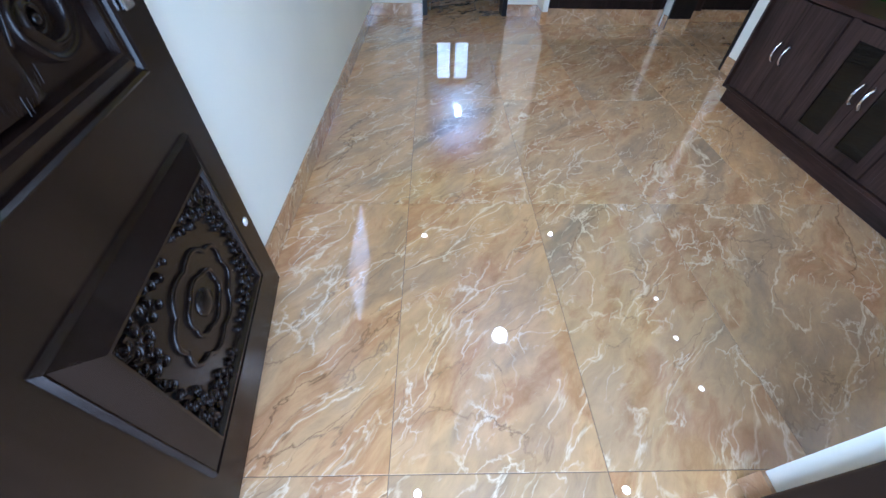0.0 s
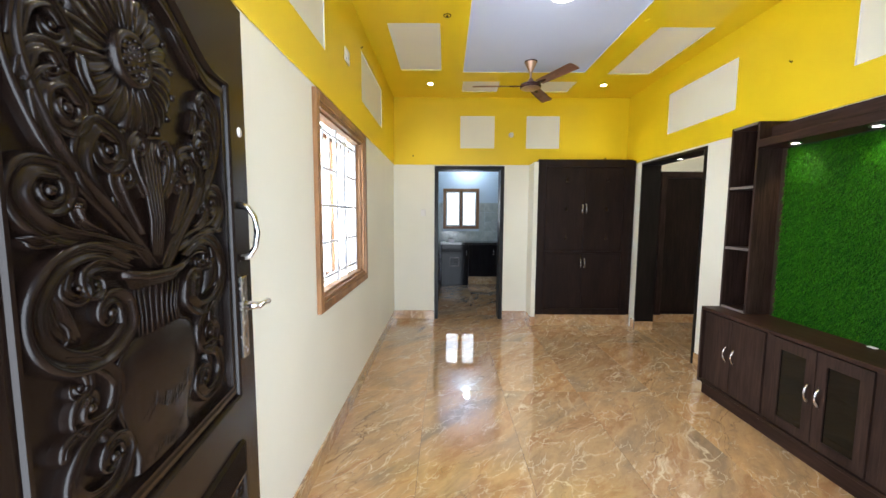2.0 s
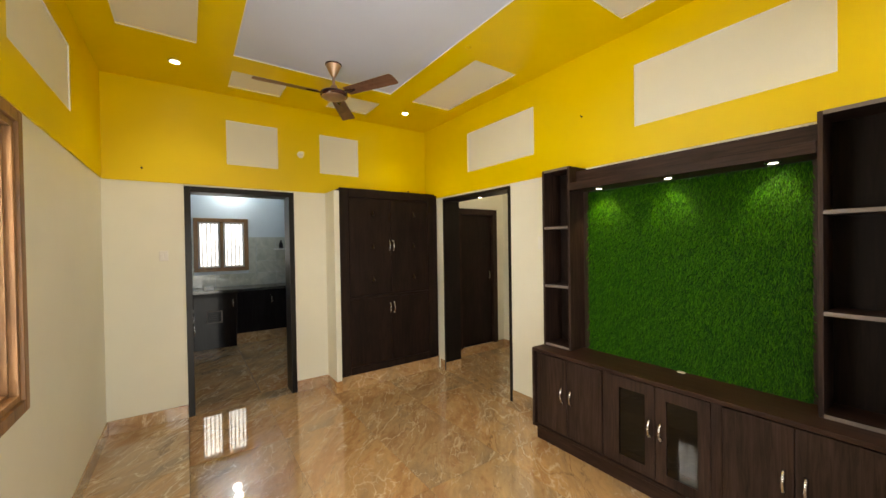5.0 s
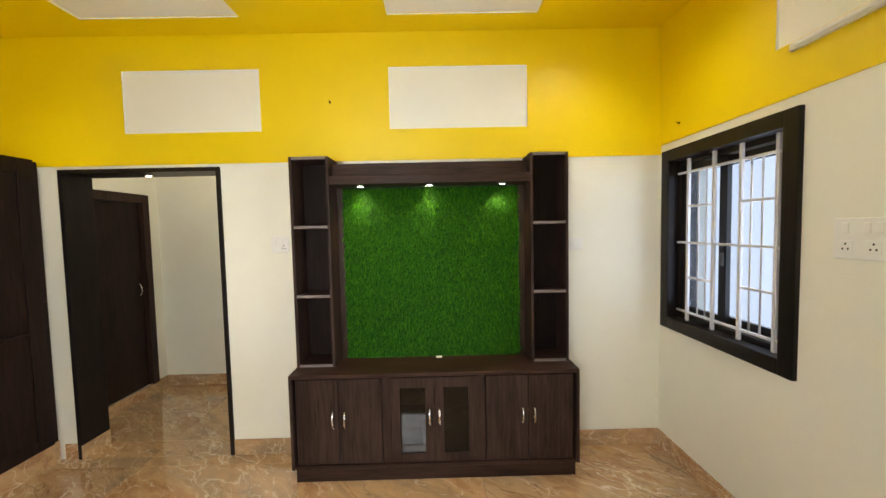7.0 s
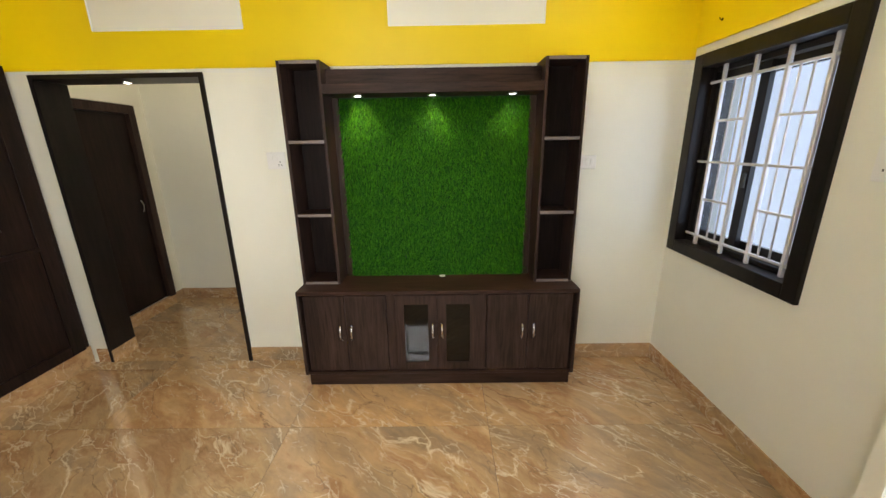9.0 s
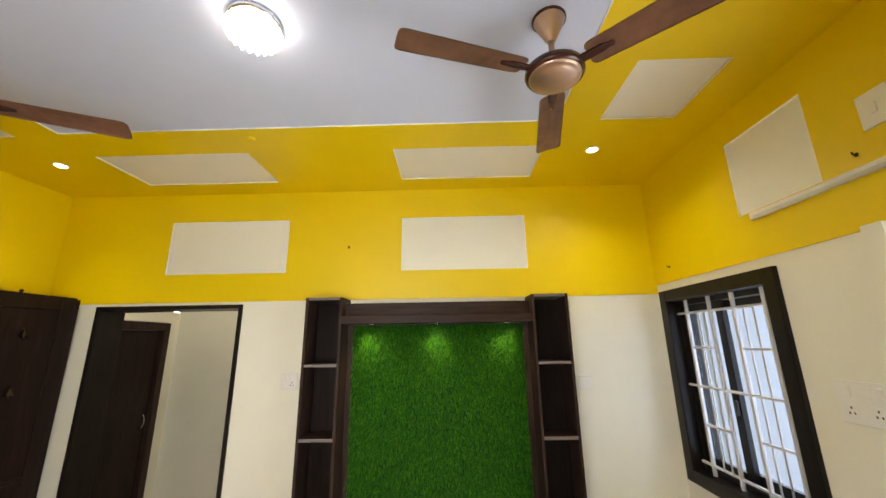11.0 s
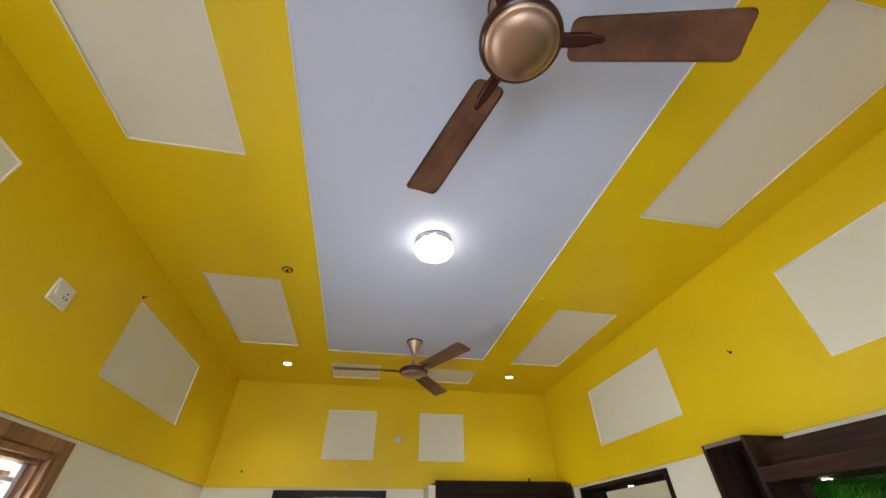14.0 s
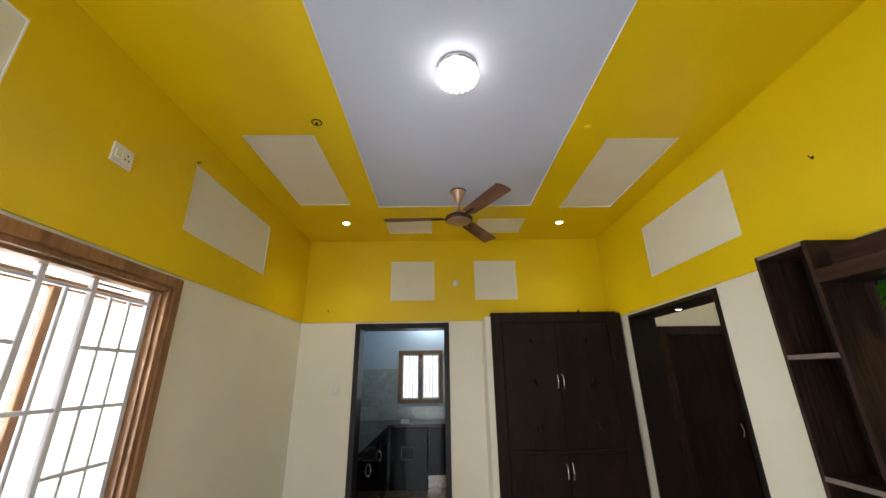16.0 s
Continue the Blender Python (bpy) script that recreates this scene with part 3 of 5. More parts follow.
part("bezel", bm, M_STEEL, lt)

# entrance frame
ef = thing("door_frame", "dark polished entrance door frame", "door frame")
ef["kind"] = "structure"
for a, b, c, e in ((0.093, 0.18, 0.0, 2.115), (1.41, 1.497, 0.0, 2.115), (0.18, 1.41, 2.03, 2.115)):
    part("jamb", boxes((a, b, 0.40, 0.515, c, e), bevel=0.004), M_DOOR, ef)

part("stop", boxes((1.452, 1.560, 0.52, 0.665, 0.0, 2.095), bevel=0.004), M_DOOR, ef)

# corridor door
cd = thing("door_2", "closed dark brown flush door with teak frame", "door")
cd["kind"] = "structure"
for bm in frame_bars(3.425, 4.135, 0.10, 1.955, 0.075, "y", CY1 - 0.02, CY1 + 0.10, 0.004, False):
    part("frame", bm, M_LAM, cd)
part("leaf", boxes((3.503, 4.057, CY1 + 0.02, CY1 + 0.055, 0.105, 1.877), bevel=0.002), M_WARD, cd)
part("handle", handle_bow(4.00, CY1 + 0.018, 1.05, 0.12, "y"), M_STEEL, cd, "small steel handle", True)
part("sill", boxes((3.425, 4.135, CY1 - 0.012, CY1 + 0.10, 0.0, 0.098), bevel=0.002), M_SKIRT, cd, "marble door sill")

# ---- television unit ----
def cabinet_unit():
    t = thing("tv_cabinet", "dark walnut television cabinet with glazed middle doors", "cabinet")
    X = 2.70
    part("body", boxes((X + 0.03, W, 1.322, 3.058, 0.10, 0.664)), M_INSIDE, t, "walnut inside of the carcass, shade put into its colour")
    part("top", boxes((X - 0.014, W, 1.300, 3.080, 0.668, 0.692), bevel=0.002), M_LAMH, t, "glossy dark walnut top")
    for y0, y1 in ((1.300, 1.318), (3.062, 3.080)):
        part("side", boxes((X - 0.014, W, y0, y1, 0.098, 0.667), bevel=0.0015), M_LAM, t)
    part("bottom_board", boxes((X - 0.010, X + 0.03, 1.319, 3.061, 0.099, 0.118), bevel=0.0015), M_LAMH, t)
    part("plinth", boxes((X + 0.020, W, 1.315, 3.065, 0.0, 0.097)), M_LAMH, t)
    for y in (2.49, 1.905):
        part("divider", boxes((X + 0.010, X + 0.03, y - 0.026, y + 0.026, 0.119, 0.664), bevel=0.001), M_LAM, t)
    for y0, y1 in ((2.785, 3.046), (2.520, 2.782), (1.615, 1.876), (1.336, 1.612)):
        d = part("door", boxes((X, X + 0.018, y0, y1, 0.124, 0.658), bevel=0.0015), M_LAM, t)
        inner = y0 + 0.035 if y0 in (2.785, 1.615) else y1 - 0.035
        part("handle", handle_bow(X, inner, 0.405, 0.10, "x", 0.024, 0.006), M_STEEL, d, "bowed steel handle", True)
    for y0, y1 in ((2.196, 2.462), (1.928, 2.192)):
        d = part("glass_door", slab("x", X, X + 0.018, y0, y1, 0.124, 0.658, [(y0 + 0.055, y1 - 0.055, 0.180, 0.594)]), M_LAM, t, "walnut door framed round dark glass")
        part("pane", boxes((X + 0.007, X + 0.011, y0 + 0.053, y1 - 0.053, 0.178, 0.596)), M_DARKGLASS, d, "dark mirror-like glass pane")
        inner = y0 + 0.028 if y0 > 2.19 else y1 - 0.028
        part("handle", handle_bow(X, inner, 0.410, 0.10, "x", 0.024, 0.006), M_STEEL, d, "bowed steel handle", True)
    return t


def shelf_tower(y0, y1):
    t = thing("shelf_tower", "tall narrow dark walnut open shelf, empty", "shelf", group="shelf towers of the television unit")
    X, z0, z1 = 2.82, 0.694, 2.035
    part("side", boxes((X, W, y0, y0 + 0.018, z0, z1), bevel=0.001), M_LAM, t)
    part("side", boxes((X, W, y1 - 0.018, y1, z0, z1), bevel=0.001), M_LAM, t)
    # the back's colour carries the shade of the open shelf
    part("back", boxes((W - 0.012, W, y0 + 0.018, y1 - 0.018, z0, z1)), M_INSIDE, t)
    for z in (z0, 1.143, 1.585, z1 - 0.018):
        part("board", boxes((X + 0.002, W - 0.012, y0 + 0.018, y1 - 0.018, z, z + 0.018), bevel=0.001), M_LAMH, t)
    for z in (z0, 1.143, 1.585, z1 - 0.018):
        part("edge_band", boxes((X - 0.001, X + 0.002, y0 + 0.018, y1 - 0.018, z, z + 0.018)), M_EDGE, t, "greyish edge band")
    return t


cabinet_unit()
shelf_tower(2.828, 3.075)
shelf_tower(1.318, 1.560)
hd = thing("tv_canopy", "dark walnut canopy board with three small spotlights", "canopy")
part("fascia", boxes((2.90, W, 1.562, 2.826, 1.912, 2.0), bevel=0.001), M_LAMH, hd)
part("shelf", boxes((2.815, W, 1.562, 2.826, 1.856, 1.910), bevel=0.002), M_LAMH, hd)
for yy in (2.646, 2.20, 1.726):
    bm = bmesh.new()
    lathe(bm, [(0.0, -0.004), (0.022, -0.004), (0.022, 0.0)], 20, pose(2.90, yy, 1.855))
    lens = part("spot_lens", bm, M_LED, hd, "lit warm spotlight lens")
    bm = bmesh.new()
    lathe(bm, [(0.022, -0.006), (0.031, -0.005), (0.034, 0.001), (0.022, 0.001)], 24, pose(2.90, yy, 1.855))
    part("bezel", bm, M_STEEL, hd, "steel spotlight ring", True)
bp = thing("tv_back_panel", "dark walnut back board framing the turf wall", "panel")
for y0, y1 in ((1.562, 1.602), (2.786, 2.826)):
    part("side_board", boxes((2.985, W, y0, y1, 0.694, 1.854)), M_LAM, bp)
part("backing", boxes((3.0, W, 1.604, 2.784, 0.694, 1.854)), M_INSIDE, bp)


def turf_wall(y0, y1, z0, z1, x, count):
    rng = np.random.default_rng(5)
    y, z = rng.uniform(y0, y1, count), rng.uniform(z0, z1, count)
    a = rng.normal(-math.pi / 2, 0.38, count)
    ln, out, w = rng.uniform(0.020, 0.046, count), rng.uniform(0.008, 0.026, count), rng.uniform(0.0012, 0.0022, count)
    dy, dz = np.cos(a), np.sin(a)
    base = np.stack([np.full(count, x), y, z], 1)
    side = np.stack([np.zeros(count), -dz * w, dy * w], 1)
    mid = base + np.stack([-out * 0.8, dy * ln * 0.45, dz * ln * 0.45], 1)
    tip = base + np.stack([-out, dy * ln, dz * ln], 1)
    verts = np.stack([base - side, base + side, mid + side * 0.8, mid - side * 0.8, tip], 1).reshape(-1, 3)
    k = np.arange(count) * 5
    faces = [(i, i + 1, i + 2, i + 3) for i in k.tolist()] + [(i + 3, i + 2, i + 4) for i in k.tolist()]
    me = bpy.data.meshes.new("turf")
    me.from_pydata(verts.tolist(), [], faces)
    me.materials.append(M_TURF)
    return me


tw = thing("turf_wall", "green artificial turf panel behind the television place", "turf panel")
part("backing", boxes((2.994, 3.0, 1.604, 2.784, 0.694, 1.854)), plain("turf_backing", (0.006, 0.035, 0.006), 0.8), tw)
tf = new("turf", turf_wall(1.606, 2.782, 0.70, 1.852, 2.994, 70000))
tf.parent = tw
tagged(tf, "dense glossy green plastic grass blades", kind="stuff")
so = thing("cable_outlet", "small white cable outlet lying on the cabinet top", "outlet")
part("plate", boxes((2.94, 2.962, 2.14, 2.18, 0.693, 0.700), bevel=0.002), M_PLASTIC, so)

# ---- wardrobe recess ----
setting("wall_pier", boxes((1.765, 1.818, 4.82, Y1, -0.003, 2.045)), M_CREAM, "narrow cream wall return beside the wardrobe", "wall")
setting("baseboard_pier", boxes((1.754, 1.765, 4.809, Y1 - S, 0.0, 0.112), (1.765, 1.818, 4.809, 4.820, 0.0, 0.112)), M_SKIRT, "polished brown marble skirting", "skirting")
setting("wardrobe_plinth", boxes((1.766, 3.018, 4.83, Y1, 0.0, 0.144)), M_SKIRT, "brown marble plinth under the wardrobe", "plinth")


def bell(bm, x, y, z):
    lathe(bm, [(0.0, 0.034), (0.006, 0.032), (0.009, 0.022), (0.012, 0.008), (0.019, -0.006), (0.020, -0.012), (0.0, -0.010)], 18, pose(x, y, z))
    lathe(bm, [(0.0, -0.022), (0.005, -0.018), (0.006, -0.013), (0.0, -0.008)], 10, pose(x, y, z))
    return bm


def wardrobe():
    t = thing("wardrobe", "built-in dark wenge wardrobe with bell knobs and steel handles", "wardrobe")
    y = 4.815
    part("body", boxes((1.822, 3.015, y + 0.022, Y1 - 0.016, 0.146, 2.07)), M_WARD, t)
    for a, b, c, e in ((1.820, 1.912, 0.146, 2.078), (2.872, 2.968, 0.146, 2.078), (1.914, 2.870, 1.985, 2.078), (1.914, 2.870, 0.146, 0.222)):
        part("face_frame", boxes((a, b, y - 0.004, y + 0.02, c, e), bevel=0.0015), M_WARD, t)
    part("rail", boxes((1.914, 2.870, y - 0.010, y + 0.02, 0.925, 0.953), bevel=0.002), M_WARD, t)
    for z0, z1, hz in ((0.955, 1.983, 1.48), (0.224, 0.923, 0.80)):
        for x0, x1, hx in ((1.915, 2.390, 2.368), (2.393, 2.869, 2.415)):
            d = part("door", boxes((x0, x1, y, y + 0.019, z0, z1), bevel=0.002), M_WARD, t)
            part("handle", handle_bow(hx, y, hz, 0.12, "y", 0.026, 0.0065), M_STEEL, d, "bowed steel handle", True)
            if z1 > 1.5:
                bx = 2.17 if x0 < 2 else 2.665
                for bz in (1.815, 1.465, 1.115):
                    bm = bell(bmesh.new(), bx, y - 0.022, bz)
                    tube(bm, [(bx, y, bz + 0.036), (bx, y - 0.014, bz + 0.044), (bx, y - 0.022, bz + 0.034)], 0.002, 6)
                    part("bell", bm, M_BRONZE, d, "small dark brass bell", True)
    return t


wardrobe()
kn = thing("brass_knob", "small brass knob standing on the wardrobe top", "knob")
bm = bmesh.new()
lathe(bm, [(0.012, 0), (0.014, 0.004), (0.006, 0.010), (0.010, 0.018), (0.012, 0.026), (0.0, 0.036)], 16, pose(2.645, 4.86, 2.072))
part("body", bm, M_BRONZE, kn, smooth=True)


# ---- ceiling fittings ----
def fan(m, turn, group="ceiling fans"):
    t = thing("ceiling_fan", "three-bladed brown ceiling fan with rose-gold motor, at rest", "fan", m, group)
    bm = bmesh.new()
    lathe(bm, [(0.013, 0.130), (0.018, 0.138), (0.045, 0.192), (0.058, 0.226)], 32)
    part("canopy", bm, M_FANBODY, t, "rose-gold cone at the ceiling", True)
    bm = bmesh.new()
    lathe(bm, [(0.058, 0.222), (0.062, 0.224), (0.062, 0.233), (0.0, 0.233)], 32)
    part("canopy_ring", bm, M_FANTRIM, t, "maroon ring", True)
    bm = bmesh.new()
    tube(bm, [(0, 0, 0.03), (0, 0, 0.16)], 0.011, 14)
    part("downrod", bm, M_FANBODY, t, smooth=True)
    bm = bmesh.new()
    lathe(bm, [(0.016, 0.072), (0.022, 0.066), (0.035, 0.040), (0.055, 0.026), (0.092, 0.018), (0.098, 0.006)], 36)
    part("motor_top", bm, M_FANBODY, t, smooth=True)
    bm = bmesh.new()
    lathe(bm, [(0.094, 0.012), (0.103, 0.008), (0.105, -0.008), (0.100, -0.017), (0.092, -0.020)], 40)
    part("rim", bm, M_FANTRIM, t, "glossy maroon rim", True)
    bm = bmesh.new()
    lathe(bm, [(0.094, -0.016), (0.090, -0.024), (0.082, -0.028), (0.076, -0.027), (0.070, -0.033), (0.046, -0.039), (0.0, -0.042)], 40)
    part("motor_cover", bm, M_FANBODY, t, "satin rose-gold dome", True)
    for k in range(3):
        R = Matrix.Rotation(radians(turn + 120 * k), 4, "Z") @ Matrix.Rotation(radians(-11), 4, "X")
        bm = bmesh.new()
        grid = []
        n, w = 28, 9
        for i in range(n + 1):
            s = 0.5 - 0.5 * math.cos(math.pi * i / n)
            x = 0.122 + 0.448 * s
            near = min(x - 0.122, 0.570 - x)
            half = 0.050 + 0.011 * s - (0.022 - math.sqrt(max(0.0, 0.022 ** 2 - (0.022 - near) ** 2)) if near < 0.022 else 0.0)
            row = []
            for j in range(w + 1):
                q = 2 * j / w - 1
                z = 0.004 * (1 - q * q) - 0.003 * math.exp(-((abs(q) - 0.35) / 0.14) ** 2)
                row.append(bm.verts.new(R @ Vector((x, q * half, z))))
            grid.append(row)
        for i in range(n):
            for j in range(w):
                bm.faces.new((grid[i][j], grid[i + 1][j], grid[i + 1][j + 1], grid[i][j + 1]))
        bmesh.ops.solidify(bm, geom=bm.faces[:], thickness=0.002)
        b = part("blade", bm, M_FANBLADE, t, "brown wood-grained metal blade", True)
        bm = bmesh.new()
        rows = []
        for x, half in ((0.088, 0.020), (0.112, 0.018), (0.140, 0.017), (0.172, 0.016), (0.186, 0.010), (0.204, 0.009), (0.209, 0.004)):
            rows.append([bm.verts.new(R @ Vector((x, q * half, z))) for q, z in ((-1.0, 0.0), (-0.75, -0.007), (-0.25, -0.0045), (0.25, -0.0045), (0.75, -0.007), (1.0, 0.0))])
        for a, c in zip(rows, rows[1:]):
            for k2 in range(5):
                bm.faces.new((a[k2], a[k2 + 1], c[k2 + 1], c[k2]))
            bm.faces.new((a[5], a[0], c[0], c[5]))
        bm.faces.new(rows[0])
        bm.faces.new(rows[-1][::-1])
        bmesh.ops.recalc_face_normals(bm, faces=bm.faces[:])
        part("bracket", bm, M_FANTRIM, b, "maroon blade bracket", True)
    return t


fan(pose(1.486, 1.708, H + 0.007 - 0.233), 108)
fan(pose(1.512, 4.01, H + 0.007 - 0.233), 58)

cl = thing("ceiling_light", "round crystal ceiling light, switched on", "light")
bm = bmesh.new()
lathe(bm, [(0.0, 0.0), (0.095, 0.0), (0.095, -0.018), (0.085, -0.026), (0.0, -0.026)], 40, pose(1.455, 2.80, H + 0.0068))
part("base", bm, M_STEEL, cl, "polished steel base plate", True)
for ring, n, rr, hh in ((0, 20, 0.086, 0.050), (1, 15, 0.066, 0.062), (2, 10, 0.044, 0.074), (3, 5, 0.021, 0.082)):
    bm = bmesh.new()
    lathe(bm, [(0.0, 0.0), (0.011, -0.008), (0.013, -hh * 0.6), (0.0, -hh)], 6)
    drop = mesh_of("crystal_drop", bm, M_CRYSTAL)
    for k in range(n):
        a = 2 * math.pi * (k + 0.5 * ring) / n
        o = new("crystal_drop", drop)
        o.parent = cl
        o.location = (1.455 + rr * math.cos(a), 2.80 + rr * math.sin(a), H - 0.018)


def downlight(x, y, lit=True):
    t = thing("downlight", "round white recessed downlight, lit" if lit else "empty bronze downlight ring without its lamp", "light", pose(x, y, H) @ Matrix.Scale(1.0 if lit else 0.72, 4), "ceiling downlights")
    bm = bmesh.new()
    lathe(bm, [(0.030, -0.003), (0.035, -0.006), (0.040, -0.004), (0.042, 0.0)], 28)
    part("bezel", bm, M_PLASTIC if lit else M_BRONZE, t, smooth=True)
    bm = bmesh.new()
    lathe(bm, [(0.0, -0.004), (0.030, -0.004), (0.031, -0.001)], 24)
    part("lens", bm, M_LED if lit else M_YELLOW, t)
    if not lit:
        bm = bmesh.new()
        lathe(bm, [(0.0, -0.022), (0.010, -0.020), (0.012, -0.004)], 14)
        part("socket", bm, M_BRONZE, t, smooth=True)


for x, y in ((2.49, 4.63), (0.50, 4.60), (2.46, 1.19), (0.50, 1.19)):
    downlight(x, y)
downlight(0.685, 3.17, False)
hk = thing("ceiling_hook", "small yellow-painted ceiling hook plate", "hook")
bm = bmesh.new()
lathe(bm, [(0.0, -0.008), (0.012, -0.007), (0.022, -0.002), (0.022, 0.0)], 16, pose(2.23, 3.23, H))
part("body", bm, M_YELLOW, hk, smooth=True)


# ---- fittings on the walls ----
def wall_plate(m, w, h, label, slots, group=""):
    """A switch plate in the local x-z plane, its face towards local -y."""
    t = thing("switch_plate", label, "switch", m, group)
    part("plate", boxes((-w / 2, w / 2, -0.010, 0.0, -h / 2, h / 2), bevel=0.003), M_PLASTIC, t)
    for kind, x, z in slots:
        if kind == "rocker":
            part("rocker", boxes((x - 0.011, x + 0.011, -0.015, -0.010, z - 0.02, z + 0.02), bevel=0.002), M_PLASTIC, t)
        else:
            part("socket", boxes((x - 0.024, x + 0.024, -0.012, -0.010, z - 0.024, z + 0.024), bevel=0.001), M_PLASTIC, t)
            for dx, dz in ((0, 0.011), (-0.009, -0.008), (0.009, -0.008)):
                part("socket_hole", boxes((x + dx - 0.0028, x + dx + 0.0028, -0.0128, -0.0118, z + dz - 0.004, z + dz + 0.004)), M_SLOT, t)
    return t


wall_plate(pose(T, 2.818, 2.445, 0, 0, 90), 0.105, 0.09, "white square socket plate on the yellow band", [("socket", 0.018, 0), ("rocker", -0.03, 0)])
wall_plate(pose(0.387, Y1, 1.422), 0.062, 0.085, "white switch plate beside the kitchen doorway", [("rocker", -0.012, 0), ("rocker", 0.014, 0)])
wall_plate(pose(W, 3.235, 1.483, 0, 0, -90), 0.12, 0.11, "white switch plate beside the shelf tower", [("rocker", -0.03, 0.02), ("rocker", 0, 0.02), ("socket", 0.025, -0.02)])
wall_plate(pose(W, 1.205, 1.445, 0, 0, -90), 0.12, 0.085, "white switch plate beside the shelf tower", [("rocker", -0.03, 0), ("rocker", 0.0, 0), ("rocker", 0.03, 0)])
wall_plate(pose(1.765, Y0, 1.495, 0, 0, 180), 0.27, 0.155, "large white switchboard on the front wall",
           [("socket", -0.09, -0.03), ("rocker", -0.09, 0.04), ("rocker", -0.02, 0.04), ("rocker", 0.02, 0.04), ("rocker", 0.06, 0.04), ("socket", 0.0, -0.03), ("rocker", 0.08, -0.03)])
wall_plate(pose(1.50, Y0 + T, 2.50, 0, 0, 180), 0.10, 0.13, "white junction box on the front wall band", [("rocker", 0, 0)])

bt = thing("tube_light", "long white unlit batten light under a panel", "light")
part("batten", boxes((1.10, 2.085, Y0 + T, Y0 + T + 0.022, 2.285, 2.318), bevel=0.003), M_PLASTIC, bt)
part("tube", boxes((1.13, 2.055, Y0 + T + 0.022, Y0 + T + 0.034, 2.290, 2.313), bevel=0.005), M_PLASTIC, bt)


def peg(m, label):
    t = thing("wall_hook", label, "hook", m, "small wall hooks")
    bm = bmesh.new()
    tube(bm, [(0, 0, 0), (0, -0.009, 0), (0, -0.014, 0.003), (0, -0.015, 0.010)], 0.0026, 8)
    lathe(bm, [(0.0, 0.003), (0.007, 0.002), (0.008, 0.0)], 12, pose(0, 0, 0, 90))
    part("body", bm, M_BRONZE, t, smooth=True)


peg(pose(W - T, 2.858, 2.434, 0, 0, -90), "small dark hook on the yellow band")
peg(pose(2.826, Y0 + T, 2.20, 0, 0, 180), "small dark hook above the front window")
peg(pose(0.255, Y1 - T, 2.155), "small dark hook on the yellow band")
peg(pose(T, 3.262, 2.695, 0, 0, 90), "small dark hook at a panel corner")
peg(pose(1.60, Y0 + T, 2.372, 0, 0, 180), "small dark hook above the batten")
bh = thing("bulb_holder", "white round bulb holder with a small unlit bulb", "light")
bm = bmesh.new()
lathe(bm, [(0.0, 0.012), (0.030, 0.012), (0.034, 0.0)], 24, pose(1.52, Y1 - T, 2.425, 90))
part("rose", bm, M_PLASTIC, bh, smooth=True)
bm = bmesh.new()
lathe(bm, [(0.018, 0.012), (0.017, 0.035), (0.024, 0.048), (0.022, 0.062), (0.0, 0.072)], 20, pose(1.52, Y1 - T, 2.425, 90))
part("bulb", bm, M_PLASTIC, bh, smooth=True)


